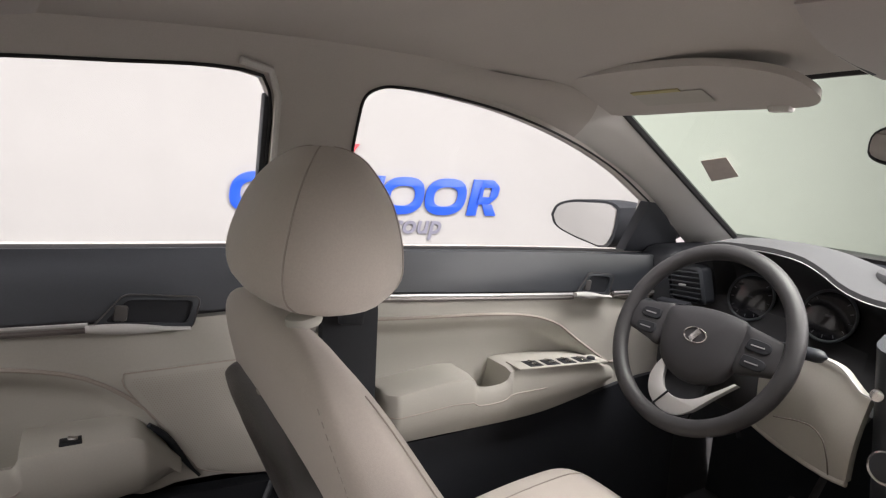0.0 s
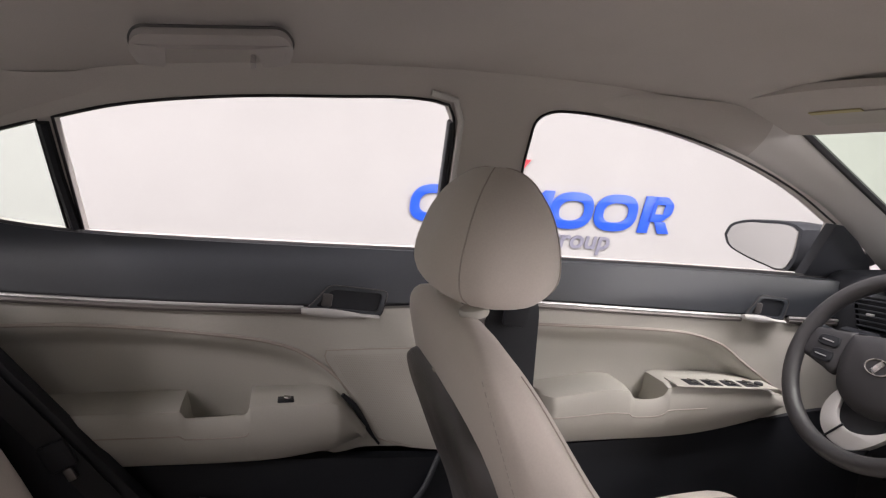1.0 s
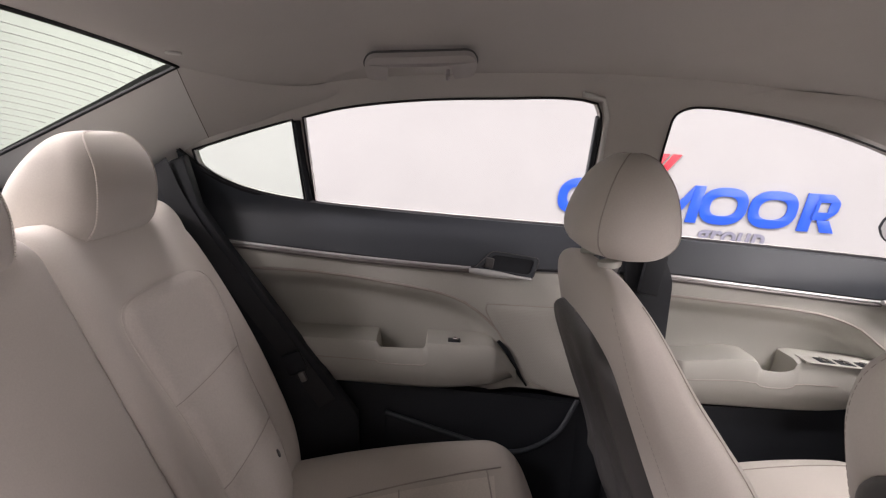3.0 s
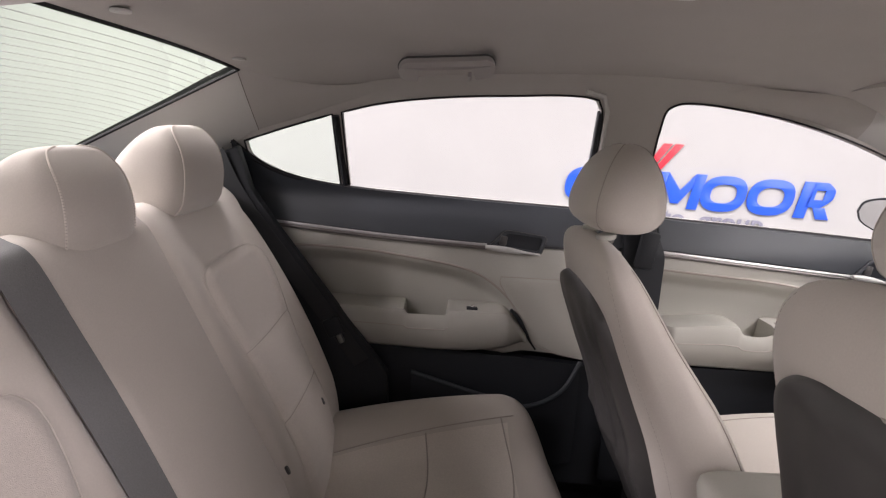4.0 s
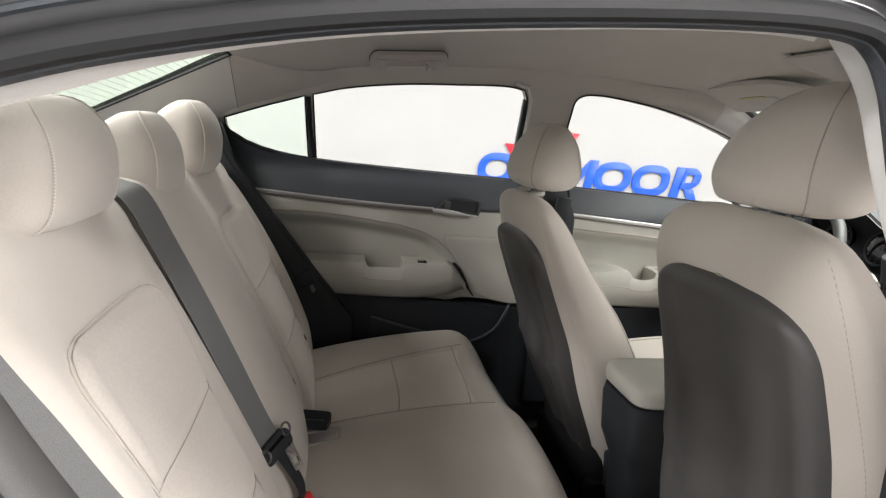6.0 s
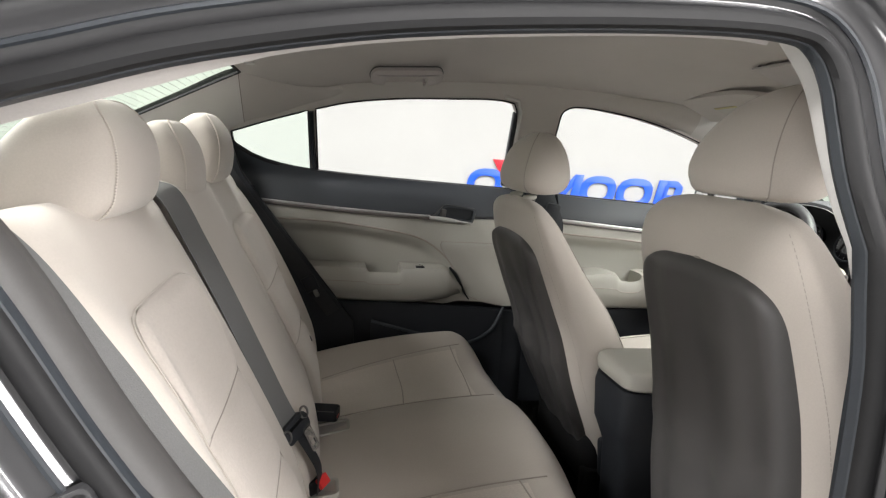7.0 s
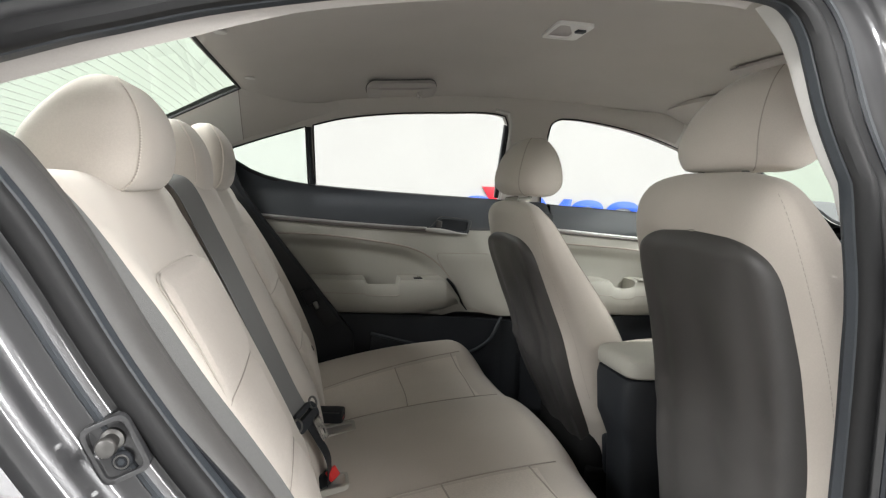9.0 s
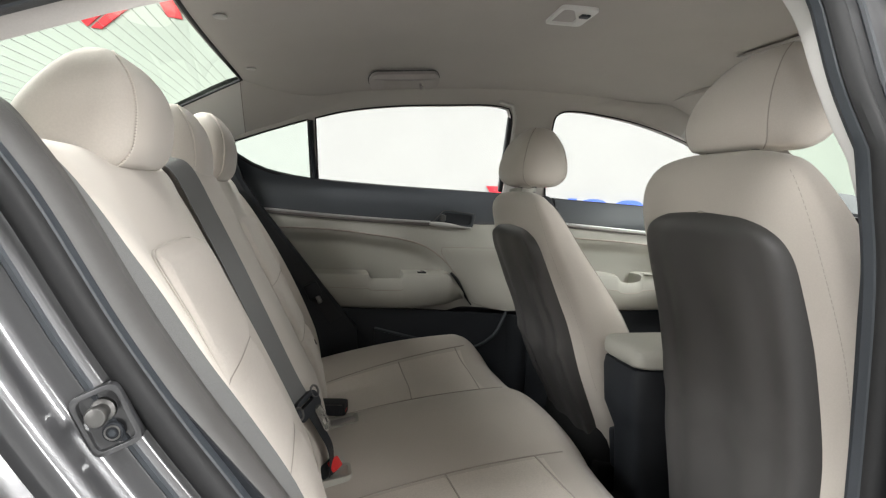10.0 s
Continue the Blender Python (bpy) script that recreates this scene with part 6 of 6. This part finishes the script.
for y in (0.10, -0.10):
    knob = part("knob", disc(0.024, 0.026, pose(1.066, y, 0.70, 0, -83, 0), 28, 0.004), CHARCOAL, centre)
    part("knob_ring", ring_shape(0.025, 0.003, pose(1.058, y, 0.70, 0, -83, 0), 32, 8), CHROME, knob)
for i in range(5):
    part("button", box((0.008, 0.026, 0.014), pose(1.058, -0.06 + 0.03 * i, 0.745, 0, 7, 0), 0.003), DASH, centre)
part("knob", disc(0.011, 0.016, pose(1.056, 0.128, 0.812, 0, -83, 0), 20, 0.003), CHROME, centre, "small silver knob")
part("speaker_dome", disc(0.045, 0.03, pose(1.30, 0.215, 0.962, 0, -4, 0), 32, 0.010), DASH, dash, "round textured dash sensor cover")

# ---- steering wheel ----
wheel = thing("steering_wheel", "dark grey leather steering wheel with silver lower spokes", "steering wheel", at=(1.0, 0.42, 0.82))
W_AT = Matrix.Translation((1.005, 0.42, 0.825)) @ pose(0, 0, 0, 0, -64, 0) @ pose(0, 0, 0, 0, 0, -90)
def on_wheel(u, v, h):
    return W_AT @ Vector((u, v, h))


def pad(outline, steps, middle, n=64):
    """A cushion over a closed outline on the wheel: rings of (share of the outline, height)."""
    line = curve([(u, v, 0) for u, v in outline] + [(*outline[0], 0)], n)[:-1]
    return loft([[on_wheel(middle[0] + (p.x - middle[0]) * k, middle[1] + (p.y - middle[1]) * k, h) for p in line] for k, h in steps])


part("rim", ring_shape(0.178, 0.0165, W_AT, 72, 14), WHEEL_LEATHER, wheel, "dark grey leather rim")
HUB = [(-0.082, 0.044), (-0.040, 0.055), (0.010, 0.060), (0.055, 0.058), (0.079, 0.052), (0.086, 0.030), (0.085, -0.010), (0.083, -0.040), (0.068, -0.068), (0.036, -0.088), (0.0, -0.092), (-0.036, -0.082), (-0.064, -0.060), (-0.080, -0.025), (-0.087, 0.015)]
hub = part("hub", pad(HUB, ((0.86, -0.035), (0.98, -0.022), (1.0, -0.006), (0.985, 0.000), (0.94, 0.004), (0.75, 0.009), (0.45, 0.012), (0.12, 0.013)), (0.0, -0.012)), AIRBAG_COVER, wheel, "dark vinyl airbag cover", sharp=50)
part("emblem", ring_shape(0.024, 0.0020, W_AT @ pose(0, -0.002, 0.0128) @ Matrix.Diagonal((1, 0.62, 1, 1)), 36, 8), CHROME, hub, "oval silver emblem")
part("emblem_bar", box((0.012, 0.026, 0.002), W_AT @ pose(0, -0.002, 0.0135, 0, 0, -30), 0.0008), CHROME, hub)
for side in (-1, 1):
    outline = [(side * u, v) for u, v in ((0.080, 0.050), (0.118, 0.043), (0.150, 0.038), (0.174, 0.034), (0.178, 0.004), (0.172, -0.022), (0.142, -0.030), (0.112, -0.037), (0.086, -0.041), (0.080, 0.0))]
    spoke = part("spoke", pad(outline, ((0.9, -0.026), (1.0, -0.016), (1.0, -0.006), (0.96, -0.001), (0.8, 0.002), (0.3, 0.004)), (side * 0.125, 0.003), 48), AIRBAG_COVER, wheel, sharp=50)
    for v in (0.016, -0.016):
        key = [(side * u, v + w) for u, w in ((0.098, 0.011), (0.118, 0.011), (0.138, 0.008), (0.142, -0.002), (0.136, -0.011), (0.116, -0.012), (0.098, -0.010), (0.095, 0.0))]
        button = part("button", pad(key, ((1.0, -0.002), (1.0, 0.0045), (0.9, 0.0065), (0.3, 0.007)), (side * 0.118, v), 32), BLACK, spoke)
        part("button_bar", box((0.026, 0.0022, 0.0015), W_AT @ pose(side * 0.118, v - 0.001, 0.0074), 0.0005), SATIN, button)
OUTER = [(-0.049, -0.056), (-0.063, -0.085), (-0.066, -0.112), (-0.054, -0.140), (-0.026, -0.158), (0.012, -0.160), (0.042, -0.140), (0.075, -0.100), (0.108, -0.062)]
INNER = [(0.102, -0.062), (0.072, -0.090), (0.040, -0.116), (0.006, -0.127), (-0.022, -0.121), (-0.036, -0.104), (-0.040, -0.082), (-0.044, -0.056)]
BEZEL = [(p.x, p.y) for p in curve([(u, v, 0) for u, v in OUTER], 32) + curve([(u, v, 0) for u, v in INNER], 28)]
part("silver_spoke", plate(BEZEL, [], lambda u, v: on_wheel(u, v, 0.002 + 0.06 * (v + 0.055)), W_AT.to_3x3() @ Vector((0, 0, -0.012)), 0.003), SILVER, wheel, "satin silver lower spoke bezel")
part("spoke_slot", tube([on_wheel(-0.014, -0.121, -0.001), on_wheel(-0.036, -0.156, -0.003)], 0.0022, 6), BLACK, wheel)
part("lower_spoke", loft(blob([(on_wheel(0, -0.05 - 0.12 * f, -0.014 - 0.002 * f), W_AT.to_3x3() @ Vector((0.052 - 0.015 * f, 0, 0)), W_AT.to_3x3() @ Vector((0, 0, 0.008))) for f in (0, 0.3, 0.7, 1.0)], 3, 18)), BLACK, wheel)
part("column", loft(blob([(on_wheel(0, -0.01 - 0.02 * f, -0.035 - 0.16 * f), W_AT.to_3x3() @ Vector((0.052 + 0.022 * f, 0, 0)), W_AT.to_3x3() @ Vector((0, 0.050 + 0.020 * f, 0))) for f in (0, 0.1, 0.5, 1.0)], 3.5, 28)), DASH_FACE, wheel, "dark column shroud")
for side in (1, -1):
    stalk = part("stalk", tube([on_wheel(side * (0.04 + 0.170 * k / 20), 0.03 + 0.010 * k / 20, -0.052 + 0.016 * k / 20) for k in range(21)], lambda t: (0.006 + 0.006 * min(1.0, t * 1.3)) * math.sqrt(max(0.02, 1 - max(0.0, (t - 0.9) / 0.1) ** 2)), 14), CHARCOAL, wheel)
    part("stalk_ring", tube([on_wheel(side * 0.165, 0.0373, -0.0402), on_wheel(side * 0.168, 0.0375, -0.0399)], 0.0124, 14), BLACK, stalk)

# ---- centre console and pedals ----
tunnel = thing("centre_console", "black centre console with a beige padded armrest lid", "console", at=(0.5, 0, 0.15))
part("console_box", loft(blob([(Vector((0.560, 0, 0.14 + 0.435 * f)), Vector((0, hy, 0)), Vector((hx, 0, 0))) for f, hy, hx in ((0, 0.060, 0.212), (0.3, 0.064, 0.218), (0.60, 0.070, 0.224), (0.70, 0.084, 0.240), (0.74, 0.088, 0.247), (0.95, 0.090, 0.254), (1.0, 0.088, 0.250))], 9, 44)), BLACK, tunnel, sharp=30)
part("armrest_lid", loft(blob([(Vector((0.474, 0, 0.580 + 0.048 * f)), Vector((0, 0.096 * k, 0)), Vector((0.168 * k2, 0, 0))) for f, k, k2 in ((0, 0.92, 0.95), (0.12, 0.98, 0.985), (0.5, 1.0, 1.0), (0.8, 0.97, 0.985), (0.93, 0.90, 0.95), (1.0, 0.75, 0.88))], 7, 44)), VINYL, tunnel, "beige padded armrest lid")
part("console_front", loft(blob([(Vector((0.80 + 0.34 * f, 0, 0.36 + 0.06 * f)), Vector((0, 0.10, 0)), Vector((0, 0, 0.17 + 0.06 * f))) for f in (0, 0.2, 0.6, 1.0)], 4, 28)), BLACK, tunnel)
part("gear_lever", tube([(0.88, 0.02, 0.50), (0.87, 0.02, 0.62)], 0.012, 12), CHARCOAL, tunnel)
part("gear_knob", loft(blob([(Vector((0.868, 0.02, 0.60 + 0.08 * f)), Vector((0, 0.024 * k, 0)), Vector((0.03 * k, 0, 0))) for f, k in ((0, 0.5), (0.2, 0.85), (0.6, 1.0), (0.85, 0.9), (1, 0.4))], 2.5, 20)), CHARCOAL, tunnel)
brake = thing("brake_pedal", "black rubber brake pedal hanging under the dash", "pedal", at=(1.45, 0.34, 0.40))
part("pad", box((0.018, 0.085, 0.055), pose(1.40, 0.36, 0.36, 0, 30, 0), 0.006), PEDAL, brake)
part("arm", tube([(1.41, 0.36, 0.37), (1.52, 0.36, 0.50), (1.70, 0.36, 0.60)], 0.009, 8), STEEL, brake)
